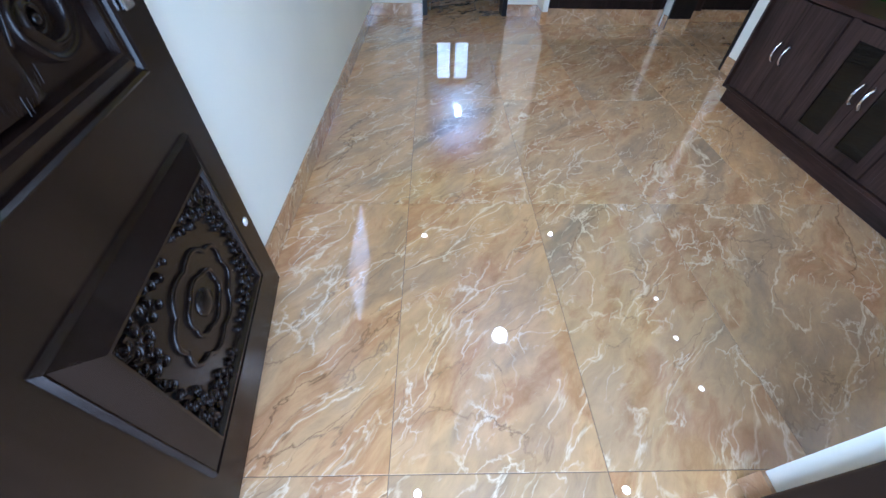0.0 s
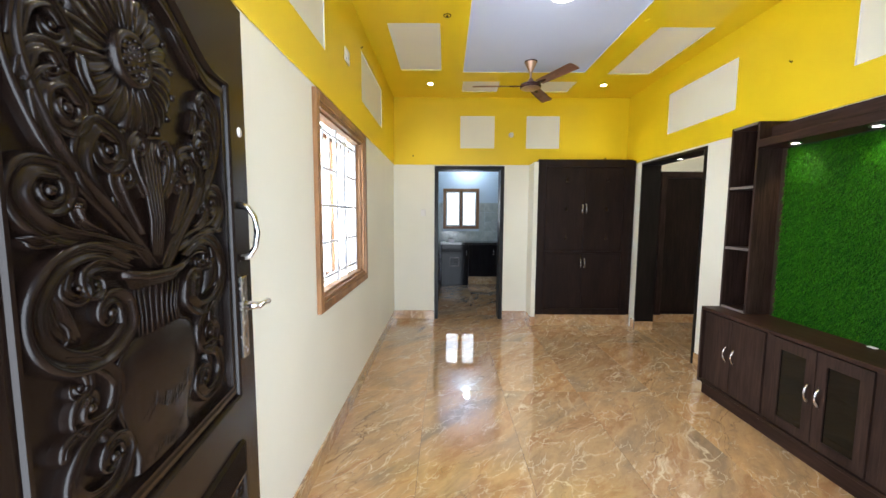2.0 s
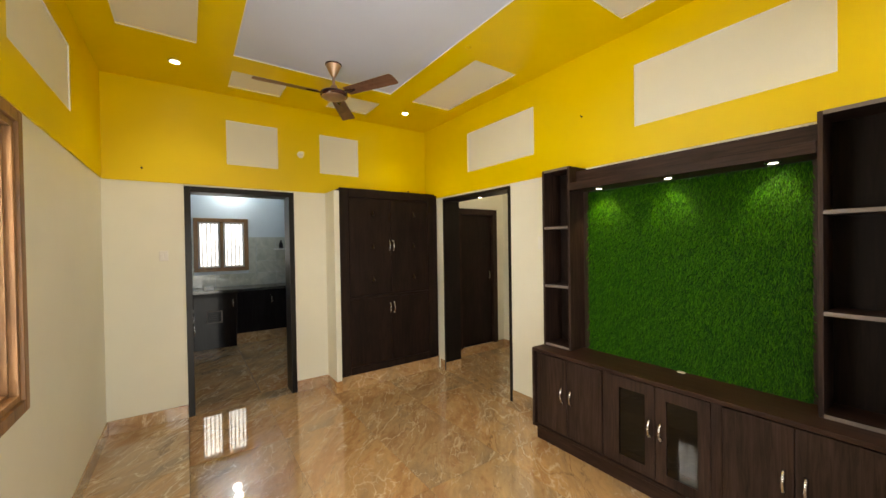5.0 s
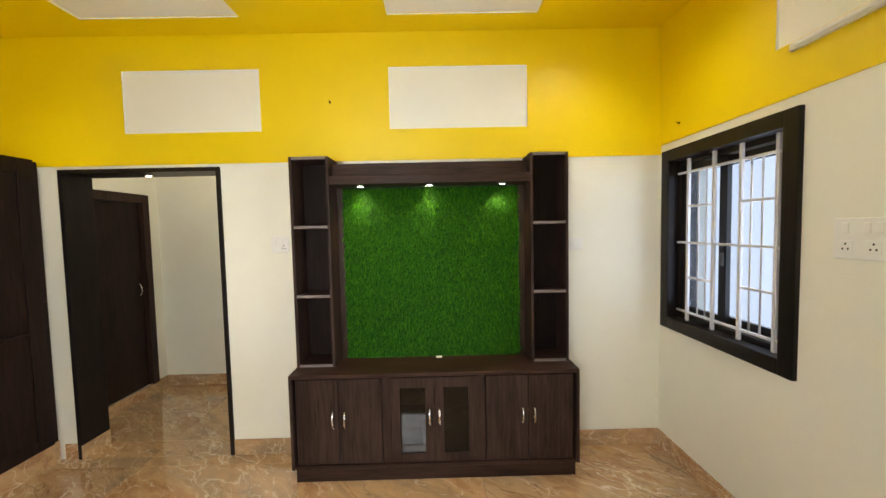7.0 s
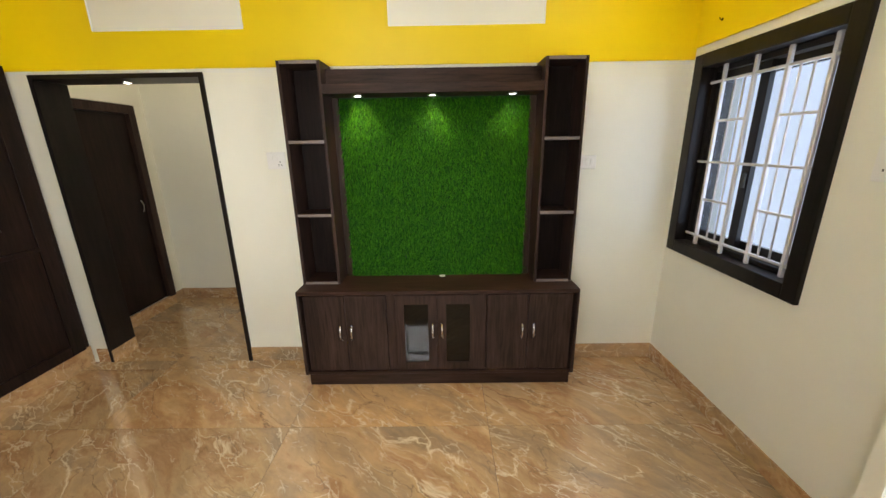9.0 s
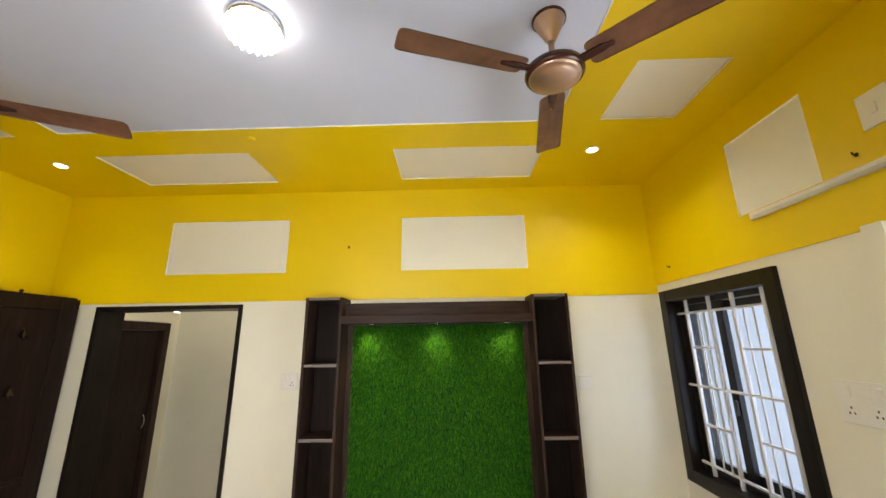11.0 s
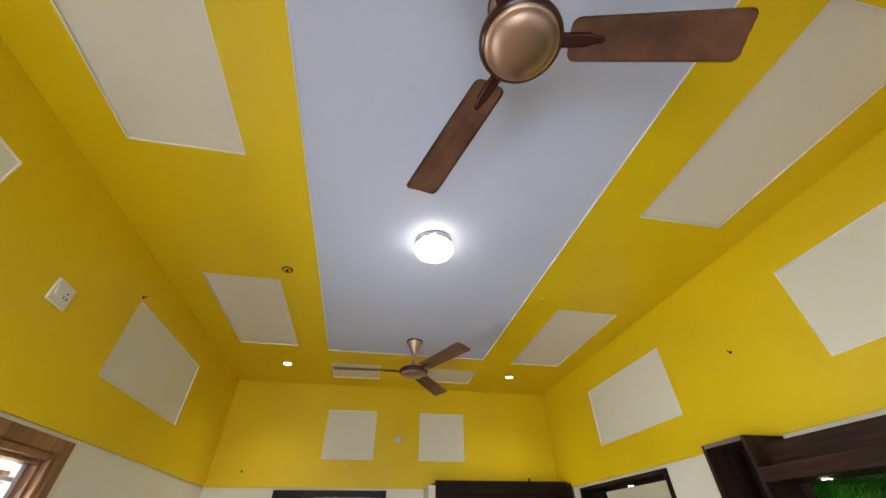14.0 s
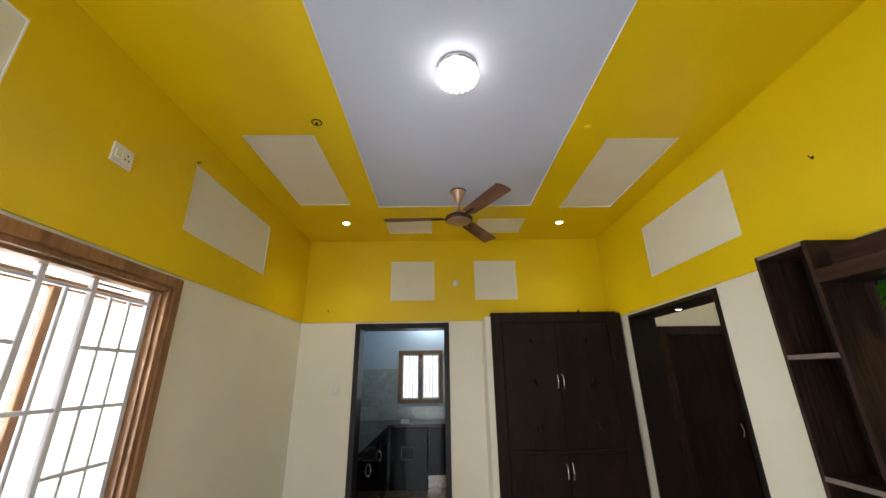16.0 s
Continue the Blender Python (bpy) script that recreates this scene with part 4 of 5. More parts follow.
# ---- carved entrance door ----
def entrance_door():
    wide, high = 0.92, 1.985
    t = thing("entrance_door", "open dark polished teak door carved with vase and sunflower", "door", pose(0.189, 0.52, 0.012, 0, 0, 98.3))
    t["kind"] = "structure"
    cx, lo, sh = 0.434, 0.835, 1.727
    hw = 0.338

    def arch(x):
        return sh + 0.108 * (0.5 + 0.5 * math.cos(math.pi * min(1, abs(x - cx) / 0.262))) ** 0.85

    def outline(inset):
        a, b = cx - hw + inset, cx + hw - inset
        pts = [(a, lo + inset), (b, lo + inset)]
        for i in range(41):
            x = b + (a - b) * i / 40
            pts.append((x, arch(cx + (x - cx) * hw / (hw - inset * 0.6)) - inset))
        return pts

    part("stile_board", boxes((0, wide, 0.006, 0.040, 0, high), bevel=0.003), M_DOOR, t)

    def ring(name, loops):
        """A moulding between closed outlines of (inset, depth)."""
        bm = bmesh.new()
        rows = [[bm.verts.new((x, y, z)) for x, z in pts] for pts, y in loops]
        for a, b in zip(rows, rows[1:]):
            for i in range(len(a)):
                j = (i + 1) % len(a)
                bm.faces.new((a[i], a[j], b[j], b[i]))
        bmesh.ops.recalc_face_normals(bm, faces=bm.faces[:])
        return part(name, bm, M_DOOR, t)

    ring("moulding", [(outline(0.0), 0.007), (outline(0.002), -0.010), (outline(0.007), -0.013), (outline(0.012), -0.008), (outline(0.016), 0.001),
                      (outline(0.022), 0.001), (outline(0.026), -0.006), (outline(0.040), -0.009), (outline(0.050), -0.007), (outline(0.053), -0.012),
                      (outline(0.059), -0.012), (outline(0.062), 0.005)])

    def smooth_line(ctrl, n=7):
        """A soft line through control points."""
        c = [ctrl[0]] + list(ctrl) + [ctrl[-1]]
        out = []
        for i in range(1, len(c) - 2):
            for k in range(n):
                u = k / n
                out.append(tuple(0.5 * (2 * c[i][d] + (c[i + 1][d] - c[i - 1][d]) * u + (2 * c[i - 1][d] - 5 * c[i][d] + 4 * c[i + 1][d] - c[i + 2][d]) * u * u
                                        + (3 * c[i][d] - c[i - 1][d] - 3 * c[i + 1][d] + c[i + 2][d]) * u ** 3) for d in (0, 1)))
        return out + [tuple(ctrl[-1])]

    def ribbon(pts, widths, depth, ground=0.006):
        """A carved band along pts with a raised ridge on each side of a hollow."""
        bm = bmesh.new()
        rows = []
        for i, (x, z) in enumerate(pts):
            p, q = pts[max(0, i - 1)], pts[min(len(pts) - 1, i + 1)]
            tx, tz = q[0] - p[0], q[1] - p[1]
            l = math.hypot(tx, tz) or 1.0
            nx, nz = -tz / l, tx / l
            w = widths[i]
            d = depth * min(1.0, 0.25 + w / max(widths))
            rows.append([bm.verts.new((x + nx * w * u, ground - d * h, z + nz * w * u)) for u, h in
                         ((-1.0, 0.0), (-0.92, 0.62), (-0.66, 0.98), (-0.40, 0.80), (-0.05, 0.46), (0.38, 0.62), (0.70, 0.84), (0.93, 0.52), (1.0, 0.0))])
        for a, b in zip(rows, rows[1:]):
            for k in range(8):
                bm.faces.new((a[k], a[k + 1], b[k + 1], b[k]))
        bmesh.ops.recalc_face_normals(bm, faces=bm.faces[:])
        return bm

    def scroll(ctrl, centre=None, turns=1.1, w=0.016, depth=0.021, thin=0.45, flip=False, name="scroll"):
        """A scroll through ctrl that closes in a spiral round centre; flip: seen in a mirror about the vase's axis."""
        pts = smooth_line(ctrl)
        m = len(pts)
        widths = [w * (thin + (1 - thin) * math.sin(math.pi * min(1.0, 0.12 + 0.62 * i / (m - 1)))) for i in range(m)]
        if centre:
            ex, ez = pts[-1]
            r, a0 = math.hypot(ex - centre[0], ez - centre[1]), math.atan2(ez - centre[1], ex - centre[0])
            tx, tz = ex - pts[-3][0], ez - pts[-3][1]
            way = 1 if (ex - centre[0]) * tz - (ez - centre[1]) * tx > 0 else -1
            steps = int(22 * turns)
            for i in range(1, steps + 1):
                k = i / steps
                q = r * (1 - 0.72 * k)
                a = a0 + way * 2 * math.pi * turns * k
                pts.append((centre[0] + q * math.cos(a), centre[1] + q * math.sin(a)))
                widths.append(min(widths[m - 1], q * 0.62) * (1 - 0.30 * k))
        else:
            widths = [q * (1 if i < m * 0.7 else max(0.08, (m - i) / (m * 0.3))) for i, q in enumerate(widths)]
        if flip:
            pts = [(2 * axis - x, z) for x, z in pts]
        bm = ribbon(pts, widths, depth)
        if centre:
            c = (2 * axis - centre[0] if flip else centre[0], centre[1])
            bmesh.ops.create_uvsphere(bm, u_segments=10, v_segments=7, radius=max(0.005, r * 0.27), matrix=pose(c[0], -0.006, c[1]))
        part(name, bm, M_DOOR, t, smooth=True)

    def leaf(x, z, ang, ln, w, name="carved_leaf", bow=0.18):
        bm = bmesh.new()
        rows = []
        for i in range(11):
            k = i / 10
            half = (w * math.sin(math.pi * k ** 0.8) ** 0.8 if name != "petal" else w * math.sin(math.pi * min(1, k ** 1.7)) ** 0.5) + 0.0006
            bend = bow * ln * math.sin(math.pi * k)
            row = []
            for j in range(9):
                q = j / 4 - 1
                lx, lz = ln * k, q * half + bend
                lift = math.sin(math.pi * min(1, 0.12 + k * 0.88)) ** 0.5
                y = 0.006 - lift * (0.017 * (1 - q ** 4) - 0.009 * math.exp(-(q / 0.30) ** 2))
                c, sn = math.cos(ang), math.sin(ang)
                row.append(bm.verts.new((x + lx * c - lz * sn, y, z + lx * sn + lz * c)))
            rows.append(row)
        for a, b in zip(rows, rows[1:]):
            for j in range(8):
                bm.faces.new((a[j], a[j + 1], b[j + 1], b[j]))
        bmesh.ops.recalc_face_normals(bm, faces=bm.faces[:])
        part(name, bm, M_DOOR, t, smooth=True)

    axis = 0.432
    for f in (False, True):
        # long outer stem up to the arch, with three curls on its inner side
        scroll([(0.418, 1.265), (0.34, 1.350), (0.245, 1.435), (0.195, 1.520), (0.180, 1.590), (0.200, 1.650), (0.252, 1.690)], w=0.017, thin=0.5, flip=f, name="stem")
        scroll([(0.186, 1.575), (0.200, 1.622), (0.234, 1.645), (0.262, 1.620)], (0.240, 1.615), 0.8, 0.014, flip=f)
        scroll([(0.190, 1.530), (0.205, 1.572), (0.232, 1.585), (0.250, 1.565)], (0.232, 1.560), 0.9, 0.013, flip=f)
        scroll([(0.215, 1.480), (0.215, 1.530), (0.250, 1.552), (0.282, 1.525)], (0.252, 1.512), 1.35, 0.018, flip=f)
        scroll([(0.300, 1.545), (0.285, 1.570), (0.280, 1.600)], w=0.008, flip=f, name="tendril")
        scroll([(0.255, 1.680), (0.300, 1.712), (0.345, 1.745)], w=0.009, flip=f, name="tendril")
        # curls between the stem and the flower
        scroll([(0.345, 1.345), (0.285, 1.405), (0.270, 1.455), (0.300, 1.502), (0.345, 1.490)], (0.322, 1.468), 1.2, 0.018, flip=f)
        scroll([(0.385, 1.330), (0.350, 1.385), (0.332, 1.425), (0.352, 1.450)], (0.357, 1.428), 0.9, 0.013, flip=f)
        scroll([(0.405, 1.400), (0.378, 1.445), (0.372, 1.480), (0.392, 1.505)], (0.397, 1.487), 1.0, 0.010, flip=f)
        leaf(0.362 if not f else 2 * axis - 0.362, 1.335, radians(108 if not f else 72), 0.085, 0.014, bow=0.10 if not f else -0.10)
        leaf(0.398 if not f else 2 * axis - 0.398, 1.420, radians(100 if not f else 80), 0.075, 0.010, bow=0.10 if not f else -0.10)
        # side volute at half height
        scroll([(0.385, 1.298), (0.300, 1.322), (0.215, 1.342), (0.172, 1.385), (0.190, 1.425), (0.232, 1.426)], (0.216, 1.398), 1.1, 0.019, flip=f)
        scroll([(0.300, 1.335), (0.262, 1.352), (0.248, 1.378)], (0.262, 1.374), 0.8, 0.010, flip=f)
        scroll([(0.225, 1.335), (0.195, 1.330), (0.176, 1.338)], w=0.010, flip=f, name="tendril")
        # great ring beside the vase, with leaves inside
        scroll([(0.350, 1.285), (0.285, 1.312), (0.222, 1.300), (0.180, 1.250), (0.186, 1.195), (0.230, 1.158), (0.290, 1.152), (0.335, 1.180), (0.335, 1.215)],
               (0.305, 1.212), 1.0, 0.021, 0.024, flip=f)
        scroll([(0.350, 1.275), (0.300, 1.290), (0.262, 1.282), (0.262, 1.256)], (0.280, 1.262), 0.9, 0.013, flip=f)
        scroll([(0.232, 1.290), (0.222, 1.262), (0.240, 1.245)], (0.248, 1.262), 0.7, 0.011, flip=f)
        leaf(0.208 if not f else 2 * axis - 0.208, 1.270, radians(-62 if not f else 242), 0.105, 0.024, bow=-0.14 if not f else 0.14)
        leaf(0.212 if not f else 2 * axis - 0.212, 1.225, radians(-85 if not f else 265), 0.050, 0.012)
        # lower S-scroll and the volute in the corner
        scroll([(0.215, 1.165), (0.270, 1.140), (0.304, 1.100), (0.286, 1.055), (0.240, 1.055)], (0.252, 1.082), 0.9, 0.016, flip=f)
        scroll([(0.225, 1.150), (0.246, 1.140), (0.252, 1.118)], (0.236, 1.120), 0.8, 0.011, flip=f)
        scroll([(0.292, 1.050), (0.235, 1.030), (0.210, 0.985), (0.235, 0.945), (0.285, 0.940), (0.318, 0.972)], (0.288, 0.982), 1.1, 0.017, flip=f)
        scroll([(0.235, 1.060), (0.205, 1.050), (0.200, 1.025)], w=0.010, flip=f, name="tendril")
        leaf(0.268 if not f else 2 * axis - 0.268, 1.042, radians(-80 if not f else 260), 0.065, 0.013)
    for k in (-0.020, -0.010, 0.0, 0.010, 0.020):
        bm = bmesh.new()
        tube(bm, [(axis + k * 0.5, 0.0, 1.255), (axis + k * 0.8, -0.008, 1.36), (axis + k * 1.2 - 0.008, -0.002, 1.50)], 0.0048, 8)
        part("stem", bm, M_DOOR, t, smooth=True)
    # sunflower
    fx, fz = 0.392, 1.632
    for k in range(16):
        a = 2 * math.pi * k / 16
        leaf(fx + 0.040 * math.cos(a), fz + 0.040 * math.sin(a), a - 0.06, 0.092, 0.0250, "petal", 0.06)
    bm = bmesh.new()
    lathe(bm, [(0.048, 0.0), (0.047, 0.015), (0.040, 0.021), (0.034, 0.016), (0.018, 0.019), (0.0, 0.021)], 28, pose(fx, 0.004, fz, 90))
    part("flower_centre", bm, M_DOOR, t, smooth=True)
    for k in range(26):
        rr, a = 0.0070 * math.sqrt(k + 0.5), k * 2.39996
        bm = bmesh.new()
        bmesh.ops.create_uvsphere(bm, u_segments=6, v_segments=5, radius=0.0036, matrix=pose(fx + rr * math.cos(a), -0.0155, fz + rr * math.sin(a)))
        part("seed", bm, M_DOOR, t, smooth=True)
    for k in range(16):
        a = 2 * math.pi * (k + 0.5) / 16
        bm = bmesh.new()
        bmesh.ops.create_uvsphere(bm, u_segments=8, v_segments=6, radius=0.0075, matrix=pose(fx + 0.130 * math.cos(a), 0.002, fz + 0.130 * math.sin(a)))
        part("bead", bm, M_DOOR, t, smooth=True)
    # vase: ribbed neck, wide body, foot
    bm = bmesh.new()
    prof = [(0.085, 0.905), (0.078, 0.930), (0.085, 0.965), (0.112, 1.010), (0.124, 1.065), (0.120, 1.115), (0.100, 1.138), (0.066, 1.150), (0.060, 1.185), (0.070, 1.235), (0.090, 1.262)]
    rows = []
    for r, z in prof:
        rows.append([bm.verts.new((axis + r * math.cos(math.pi * i / 16), 0.006 - 0.16 * r * math.sin(math.pi * i / 16) ** 0.5, z)) for i in range(17)])
    for a, b in zip(rows, rows[1:]):
        for i in range(16):
            bm.faces.new((a[i], a[i + 1], b[i + 1], b[i]))
    bmesh.ops.recalc_face_normals(bm, faces=bm.faces[:])
    part("vase", bm, M_DOOR, t, "smooth-bodied carved vase", True)
    for sg in (-1, 1):
        bm = bmesh.new()
        tube(bm, [(axis + sg * r, 0.001, z) for r, z in prof[2:8]], [0.0045] * 6, 8)
        part("vase_edge", bm, M_DOOR, t, smooth=True)
    for i in range(1, 12):
        a = math.pi * i / 12
        bm = bmesh.new()
        tube(bm, [(axis + r * math.cos(a), 0.004 - 0.17 * r * math.sin(a) ** 0.5, z) for r, z in prof[7:10]], 0.0022, 6)
        part("vase_rib", bm, M_DOOR, t, smooth=True)
    rng = random.Random(4)
    for z0, n, x0, x1 in ((1.000, 20, -0.070, 0.080), (0.915, 18, -0.060, 0.075)):
        for i in range(n):
            x = axis + x0 + (x1 - x0) * i / (n - 1)
            bm = bmesh.new()
            z = z0 + 0.012 * math.sin(i * 0.45) + rng.uniform(-0.004, 0.004)
            tube(bm, [(x, -0.0135, z), (x + 0.004, -0.0145, z + rng.uniform(0.006, 0.030))], 0.0007, 5)
            part("engraved_stroke", bm, M_DOOR, t)
    bm = bmesh.new()
    tube(bm, [(axis - 0.100, -0.004, 1.268), (axis - 0.05, -0.014, 1.258), (axis, -0.017, 1.256), (axis + 0.05, -0.014, 1.260), (axis + 0.100, -0.004, 1.272)], 0.0085, 8)
    part("vase_rim", bm, M_DOOR, t, smooth=True)
    # lower raised panel
    a0, a1, b0, b1 = 0.190, 0.800, 0.160, 0.690

    def rect(i):
        return [(a0 + i, b0 + i), (a1 - i, b0 + i), (a1 - i, b1 - i), (a0 + i, b1 - i)]

    ring("lower_moulding", [(rect(0), 0.007), (rect(0.006), -0.006), (rect(0.012), -0.002), (rect(0.060), -0.026), (rect(0.066), -0.026), (rect(0.072), -0.010), (rect(0.080), -0.008)])
    part("lower_field", boxes((a0 + 0.076, a1 - 0.076, -0.008, 0.006, b0 + 0.076, b1 - 0.076)), M_DOOR, t)
    mx, mz = (a0 + a1) / 2, (b0 + b1) / 2
    y = -0.008
    for rr, lob in ((0.105, 8), (0.058, 6)):
        bm = bmesh.new()
        pts = []
        for i in range(97):
            a = 2 * math.pi * i / 96
            q = rr * (1 + 0.13 * abs(math.sin(a * lob / 2)))
            pts.append((mx + q * 1.25 * math.cos(a), y - 0.003, mz + q * math.sin(a)))
        tube(bm, pts, 0.006, 8)
        part("medallion_ring", bm, M_DOOR, t, smooth=True)
    bm = bmesh.new()
    lathe(bm, [(0.035, 0.0), (0.030, 0.008), (0.012, 0.012), (0.0, 0.016)], 20, pose(mx, y, mz, 90))
    part("medallion_boss", bm, M_DOOR, t, smooth=True)
    def curl(px, pz, dx, dz, size, way):
        """One small carved curl: grows from (px, pz) along (dx, dz) and rolls up."""
        pts = []
        for i in range(20):
            k = i / 19
            a = way * (5.2 * k) + math.atan2(dz, dx) - way * 1.1
            q = size * (0.2 + 0.8 * math.sin(math.pi * min(1, k * 0.8 + 0.1))) * (1 - 0.45 * k)
            pts.append((px + q * math.cos(a), pz + q * math.sin(a)))
        bm = ribbon(pts, [size * 0.34 * (1 - 0.55 * i / 19) for i in range(20)], 0.013, y)
        bmesh.ops.create_uvsphere(bm, u_segments=7, v_segments=5, radius=size * 0.26, matrix=pose(px - dx * size * 0.7, y - 0.003, pz - dz * size * 0.7))
        part("filigree", bm, M_DOOR, t, smooth=True)

    fu, fv = 0.216, 0.172
    for sx in (-1, 1):
        for sz in (-1, 1):
            ox, oz = mx + sx * fu, mz + sz * fv
            curl(ox, oz, -sx * 0.7, -sz * 0.7, 0.026, sx * sz)
            curl(ox - sx * 0.040, oz - sz * 0.040, -sx * 0.7, -sz * 0.7, 0.020, -sx * sz)
            for k in range(1, 7):
                sz_k = 0.021 - 0.0016 * k
                curl(ox - sx * 0.030 * k, oz + sz * 0.004 * (-1) ** k, -sx, 0.0, sz_k, (1 if k % 2 else -1) * sx)
                if k < 6:
                    curl(ox + sx * 0.004 * (-1) ** k, oz - sz * 0.030 * k, 0.0, -sz, sz_k, (1 if k % 2 else -1) * sz)
                if k < 4:
                    curl(ox - sx * (0.028 * k + 0.020), oz - sz * 0.030, -sx, -sz * 0.4, 0.014, -sx)
                    curl(ox - sx * 0.030, oz - sz * (0.028 * k + 0.020), -sx * 0.4, -sz, 0.014, sz)
    # furniture of the door
    hx = 0.838
    pts = [(hx, 0.006, 1.237), (hx, -0.022, 1.244), (hx, -0.040, 1.272), (hx, -0.046, 1.317), (hx, -0.040, 1.362), (hx, -0.022, 1.390), (hx, 0.006, 1.397)]
    bm = bmesh.new()
    tube(bm, pts, [0.012, 0.009, 0.008, 0.009, 0.008, 0.009, 0.012], 12)
    part("pull_handle", bm, M_STEEL, t, "bowed polished steel pull", True)
    lp = part("lock_plate", boxes((hx - 0.020, hx + 0.020, -0.004, 0.006, 0.932, 1.182), bevel=0.003), M_STEEL, t, "long steel lock plate")
    bm = bmesh.new()
    tube(bm, [(hx, -0.004, 1.092), (hx, -0.045, 1.092)], [0.015, 0.010], 14)
    tube(bm, [(hx - 0.004, -0.045, 1.092), (hx + 0.035, -0.047, 1.093), (hx + 0.062, -0.045, 1.089), (hx + 0.078, -0.043, 1.087)], [0.010, 0.008, 0.009, 0.011], 12)
    part("lever", bm, M_STEEL, lp, "ribbed steel lever", True)
    part("keyhole", boxes((hx - 0.003, hx + 0.003, -0.0046, -0.0036, 0.990, 1.010)), M_SLOT, lp)
    for z in (1.615, 0.34):
        bm = bmesh.new()
        lathe(bm, [(0.0, 0.004), (0.013, 0.003), (0.015, 0.0)], 20, pose(0.872, 0.006, z, 90))
        part("plug", bm, M_PLASTIC, t, "small white round plug", True)
    for z in (0.25, 1.0, 1.75):
        bm = bmesh.new()
        tube(bm, [(-0.004, 0.012, z - 0.05), (-0.004, 0.012, z + 0.05)], 0.007, 10)
        part("hinge", bm, M_STEEL, t)


entrance_door()

# ---- kitchen ----
def kitchen():
    kt = thing("worktop", "polished black granite kitchen worktop turning a corner", "worktop")
    part("slab", slab("z", 0.82, 0.86, 0.011, KX1, 5.35, KY1, [(0.585, KX1, 5.35, 7.485)]), M_GRANITE, kt)

    def unit(name, x0, x1, y0, y1, face, z0, doors):
        t = thing(name, "glossy dark kitchen base cabinet under the worktop", "cabinet", group="kitchen base cabinets")
        part("body", boxes((x0, x1, y0, y1, z0, 0.818)), M_KITCH, t)
        for k in range(doors):
            if face == "y":
                a, b = x0 + (x1 - x0) * k / doors + 0.006, x0 + (x1 - x0) * (k + 1) / doors - 0.006
                d = part("door", boxes((a, b, y0 - 0.018, y0 - 0.001, z0 + 0.01, 0.806), bevel=0.002), M_KITCH, t)
                part("handle", handle_bow(b - 0.04, y0 - 0.018, 0.66, 0.12, "y"), M_STEEL, d, smooth=True)
            else:
                a, b = y0 + (y1 - y0) * k / doors + 0.006, y0 + (y1 - y0) * (k + 1) / doors - 0.006
                d = part("door", boxes((x1 + 0.001, x1 + 0.019, a, b, z0 + 0.01, 0.806), bevel=0.002), M_KITCH, t)
                part("handle", handle_bow(x1 + 0.019, b - 0.05, 0.60, 0.12, "x", sign=1), M_STEEL, d, smooth=True)

    for y0, y1 in ((5.36, 5.97), (5.98, 6.70), (6.71, 7.44)):
        unit("base_cabinet", 0.012, 0.555, y0, y1, "x", 0.0, 1)
    unit("base_cabinet", 0.60, 1.145, 7.53, KY1 - 0.012, "y", 0.0, 1)
    unit("base_cabinet", 1.155, 2.235, 7.62, KY1 - 0.012, "y", 0.16, 2)
    setting("kitchen_plinth", boxes((1.155, KX1, 7.64, KY1, 0.0, 0.158)), M_SKIRT, "brown marble plinth under the cabinets", "plinth")
    v = thing("oven_vent", "small dark ventilation grating in a cabinet door", "vent")
    part("frame", slab("y", 7.503, 7.511, 0.76, 0.96, 0.38, 0.56, [(0.775, 0.945, 0.395, 0.545)]), M_EDGE, v)
    for k in range(5):
        part("slat", boxes((0.775, 0.945, 7.505, 7.510, 0.402 + 0.03 * k, 0.412 + 0.03 * k)), M_SLOT, v)
    pk = thing("white_packet", "small white packet standing on the worktop", "packet")
    part("body", boxes((0.74, 0.86, 7.56, 7.62, 0.861, 0.915), bevel=0.004), M_PLASTIC, pk)
    for x, h in ((1.88, 0.14), (1.98, 0.20)):
        b = thing("bottle", "small dark bottle on the kitchen shelf", "bottle", pose(x, 7.98, 1.462))
        bm = bmesh.new()
        lathe(bm, [(0.0, 0.0), (0.030, 0.0), (0.032, 0.01), (0.032, h * 0.6), (0.014, h * 0.78), (0.014, h * 0.9)], 18)
        part("body", bm, M_GRANITE, b, smooth=True)
        bm = bmesh.new()
        lathe(bm, [(0.016, h * 0.9), (0.016, h), (0.0, h)], 14)
        part("cap", bm, M_CLEAT, b)
    sf = thing("wall_shelf", "narrow white kitchen wall shelf", "shelf")
    part("board", boxes((1.78, 2.08, 7.90, KY1 - 0.012, 1.44, 1.46), bevel=0.003), M_PLASTIC, sf)
    kl = thing("kitchen_lamp", "round cool-white kitchen lamp, switched on", "light")
    bm = bmesh.new()
    lathe(bm, [(0.0, 0.07), (0.05, 0.06), (0.065, 0.03), (0.06, 0.0)], 20, pose(1.15, KY1, 2.45, 90))
    part("globe", bm, M_LEDC, kl, smooth=True)
    bm = bmesh.new()
    lathe(bm, [(0.0, 0.012), (0.075, 0.010), (0.078, 0.0)], 20, pose(1.15, KY1, 2.45, 90))
    part("rose", bm, M_PLASTIC, kl, smooth=True)
    for x in (0.55, 1.75):
        f = thing("wall_fitting", "small grey kitchen wall fitting near the ceiling", "fitting")
        part("body", boxes((x - 0.07, x + 0.07, KY1 - 0.05, KY1, 2.36, 2.44), bevel=0.01), M_EDGE, f)
    # glazed tiles, one by one
    tx, tz = 0.297, 0.197
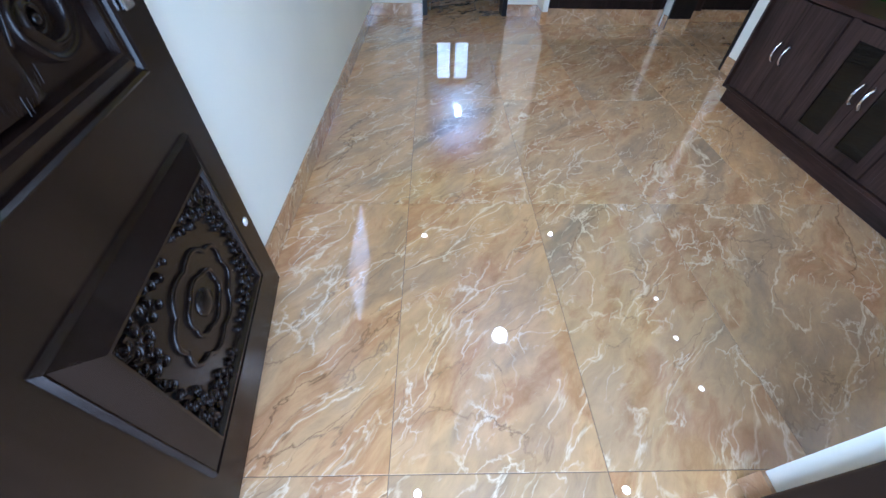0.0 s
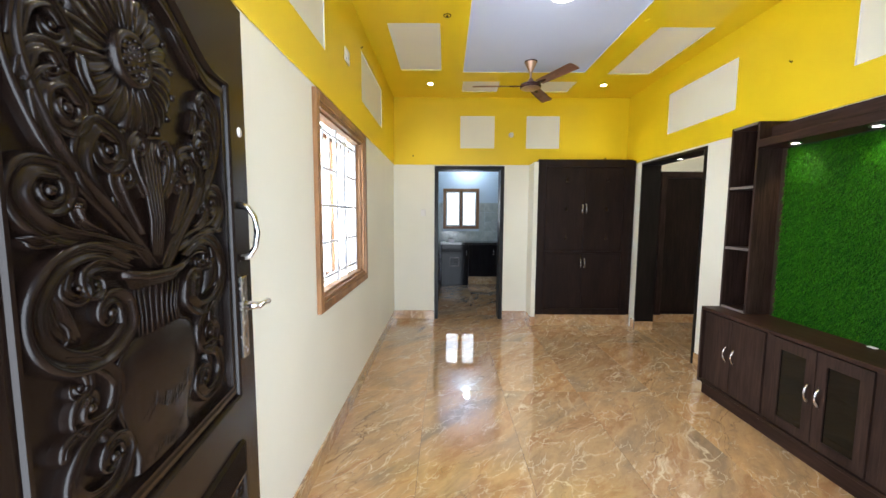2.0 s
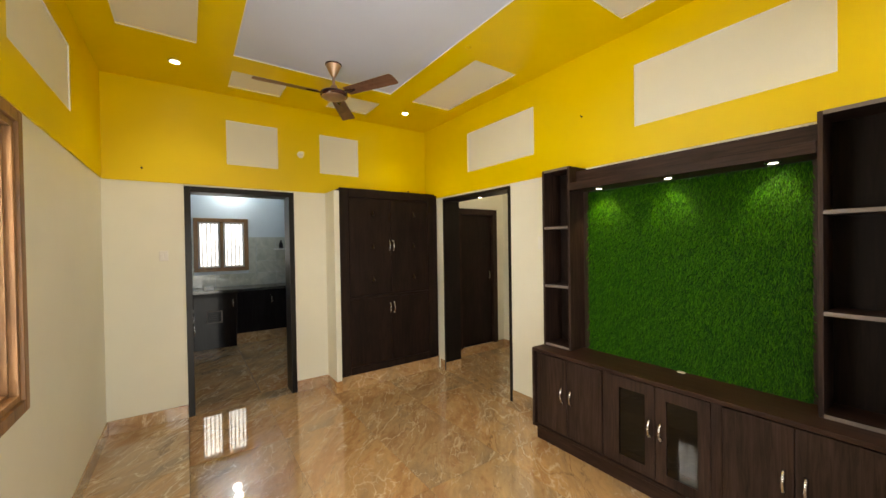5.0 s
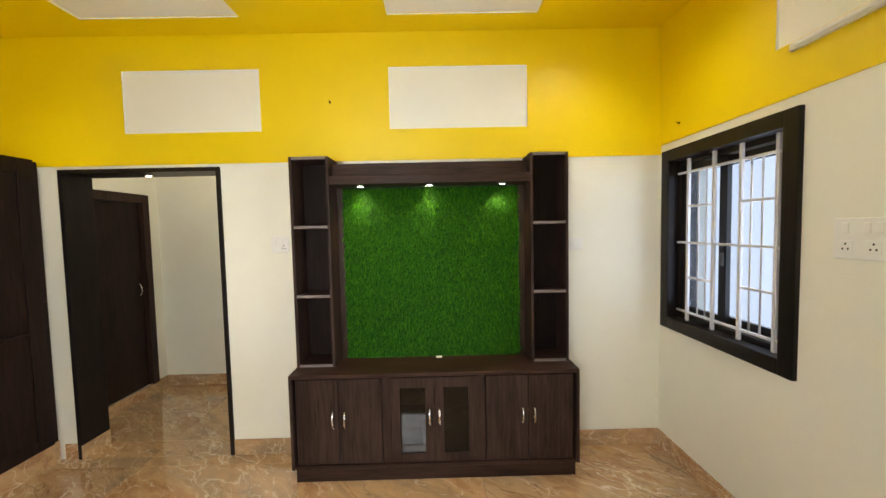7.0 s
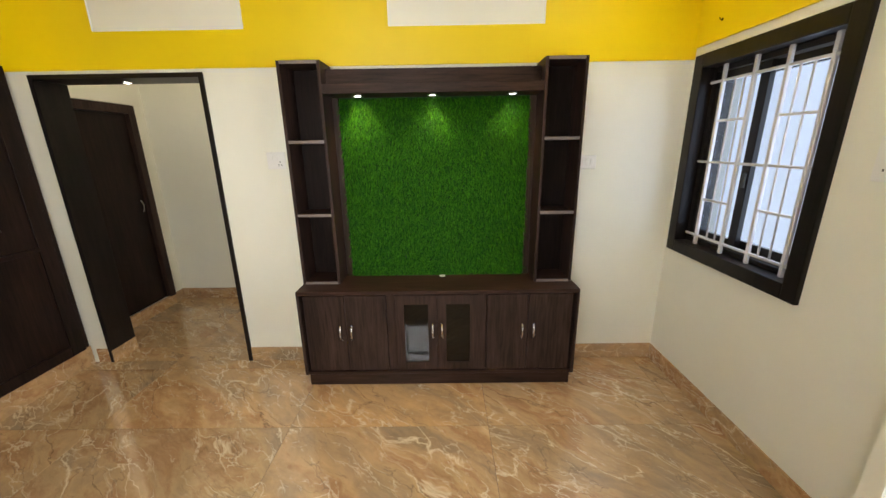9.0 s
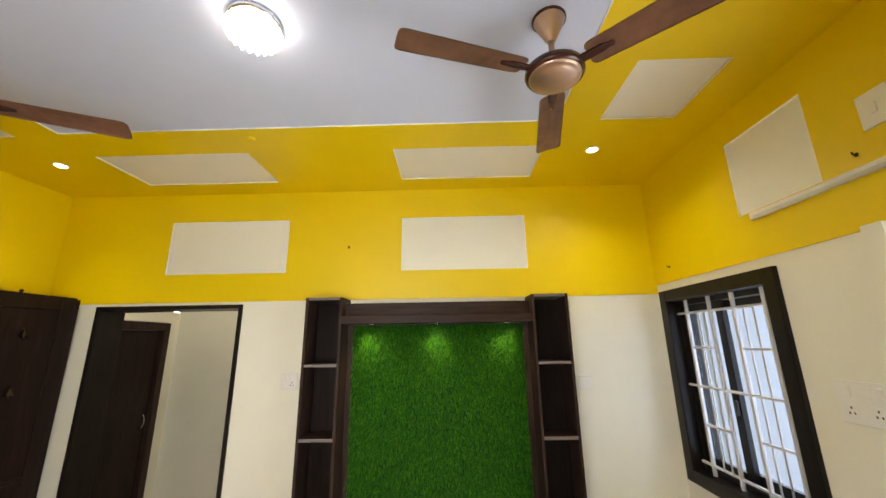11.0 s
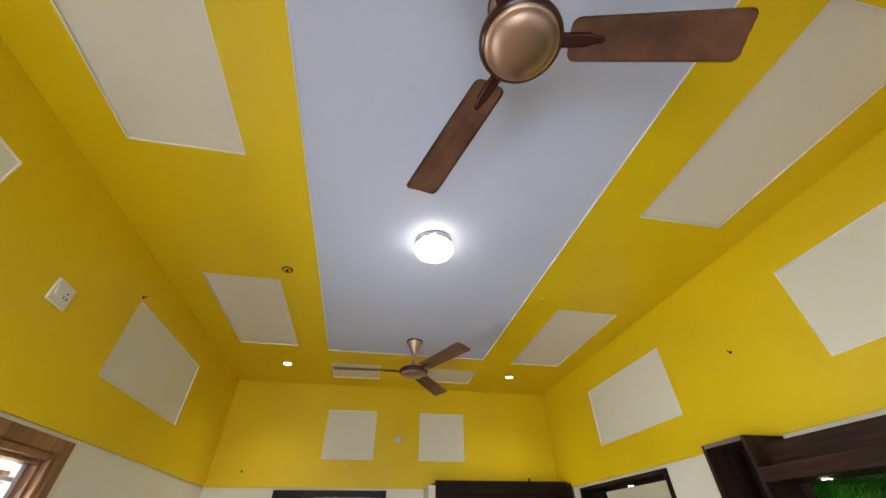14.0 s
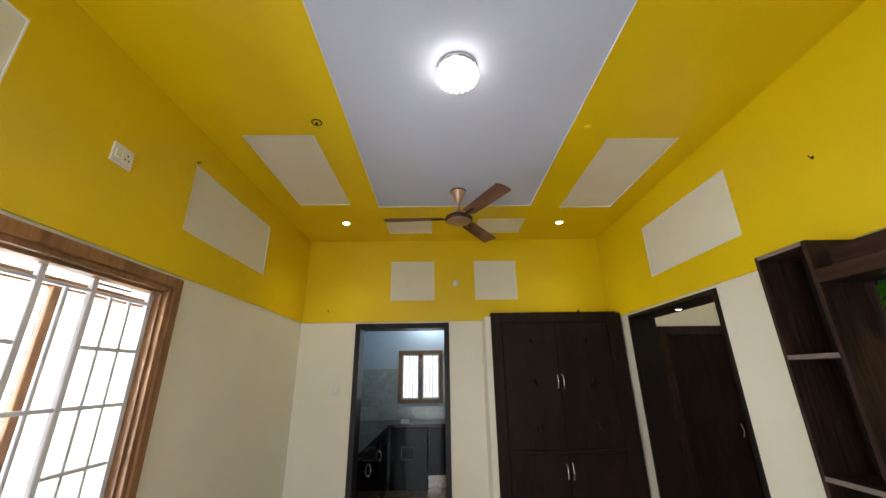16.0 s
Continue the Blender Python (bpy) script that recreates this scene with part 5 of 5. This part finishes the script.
    me = mesh_of("wall_tile", boxes((0.0, tx, -0.008, 0.0, 0.0, tz), bevel=0.0015), M_TILE)
    for i in range(8):
        for j in range(4):
            x0, z0 = 0.012 + 0.30 * i, 0.862 + 0.20 * j
            if x0 + tx > KX1 or (x0 + tx > 0.63 and x0 < 1.39 and z0 + tz > 1.11):
                continue
            o = new("wall_tile", me)
            o.parent = wall_k
            o.location = (x0, KY1 - 0.001, z0)
    for x0, w in ((0.612, 0.016), (1.392, 0.115)):
        for j in range(1, 4):
            o = new("wall_tile", mesh_of("wall_tile", boxes((0.0, w, -0.008, 0.0, 0.0, tz), bevel=0.0015), M_TILE))
            o.parent = wall_k
            o.location = (x0, KY1 - 0.001, 0.862 + 0.20 * j)


kitchen()

# ---- floor tiles ----
def tile_mesh(w, l):
    bm = bmesh.new()
    box(bm, 0.001, w - 0.001, 0.001, l - 0.001, -0.003, 0.0, bevel=0.0008)
    return mesh_of("tile", bm, M_MARBLE)


cache = {}


def lay(x0, x1, y0, y1):
    key = (round(x1 - x0, 3), round(y1 - y0, 3))
    if key[0] < 0.02 or key[1] < 0.02:
        return
    if key not in cache:
        cache[key] = tile_mesh(*key)
    o = new("tile", cache[key])
    o.parent = sub
    o.location = (x0, y0, 0.0)


XS = [0.0, 0.537, 1.142, 1.728, 2.325, 2.92, W]
YS = [Y0, 0.745, 1.90, 3.05, 4.20, Y1]
for xa, xb in zip(XS, XS[1:]):
    for ya, yb in zip(YS, YS[1:]):
        lay(xa, xb, ya, yb)
lay(0.09, 0.80, 0.375, Y0)
lay(0.80, 1.50, 0.375, Y0)
for xa, xb in zip(XS[:5], [0.537, 1.137, 1.737, KX1]):
    for ya, yb in zip([KY0, 6.45, 7.60], [6.45, 7.60, KY1]):
        lay(xa, xb, ya, yb)
lay(KD[0], KD[1], Y1, KY0)
lay(W, W + 0.2, OP[0], OP[1])
for xa, xb in ((W + 0.2, 3.70), (3.70, CX1)):
    for ya, yb in ((CY0, 4.20), (4.20, CY1)):
        lay(xa, xb, ya, yb)
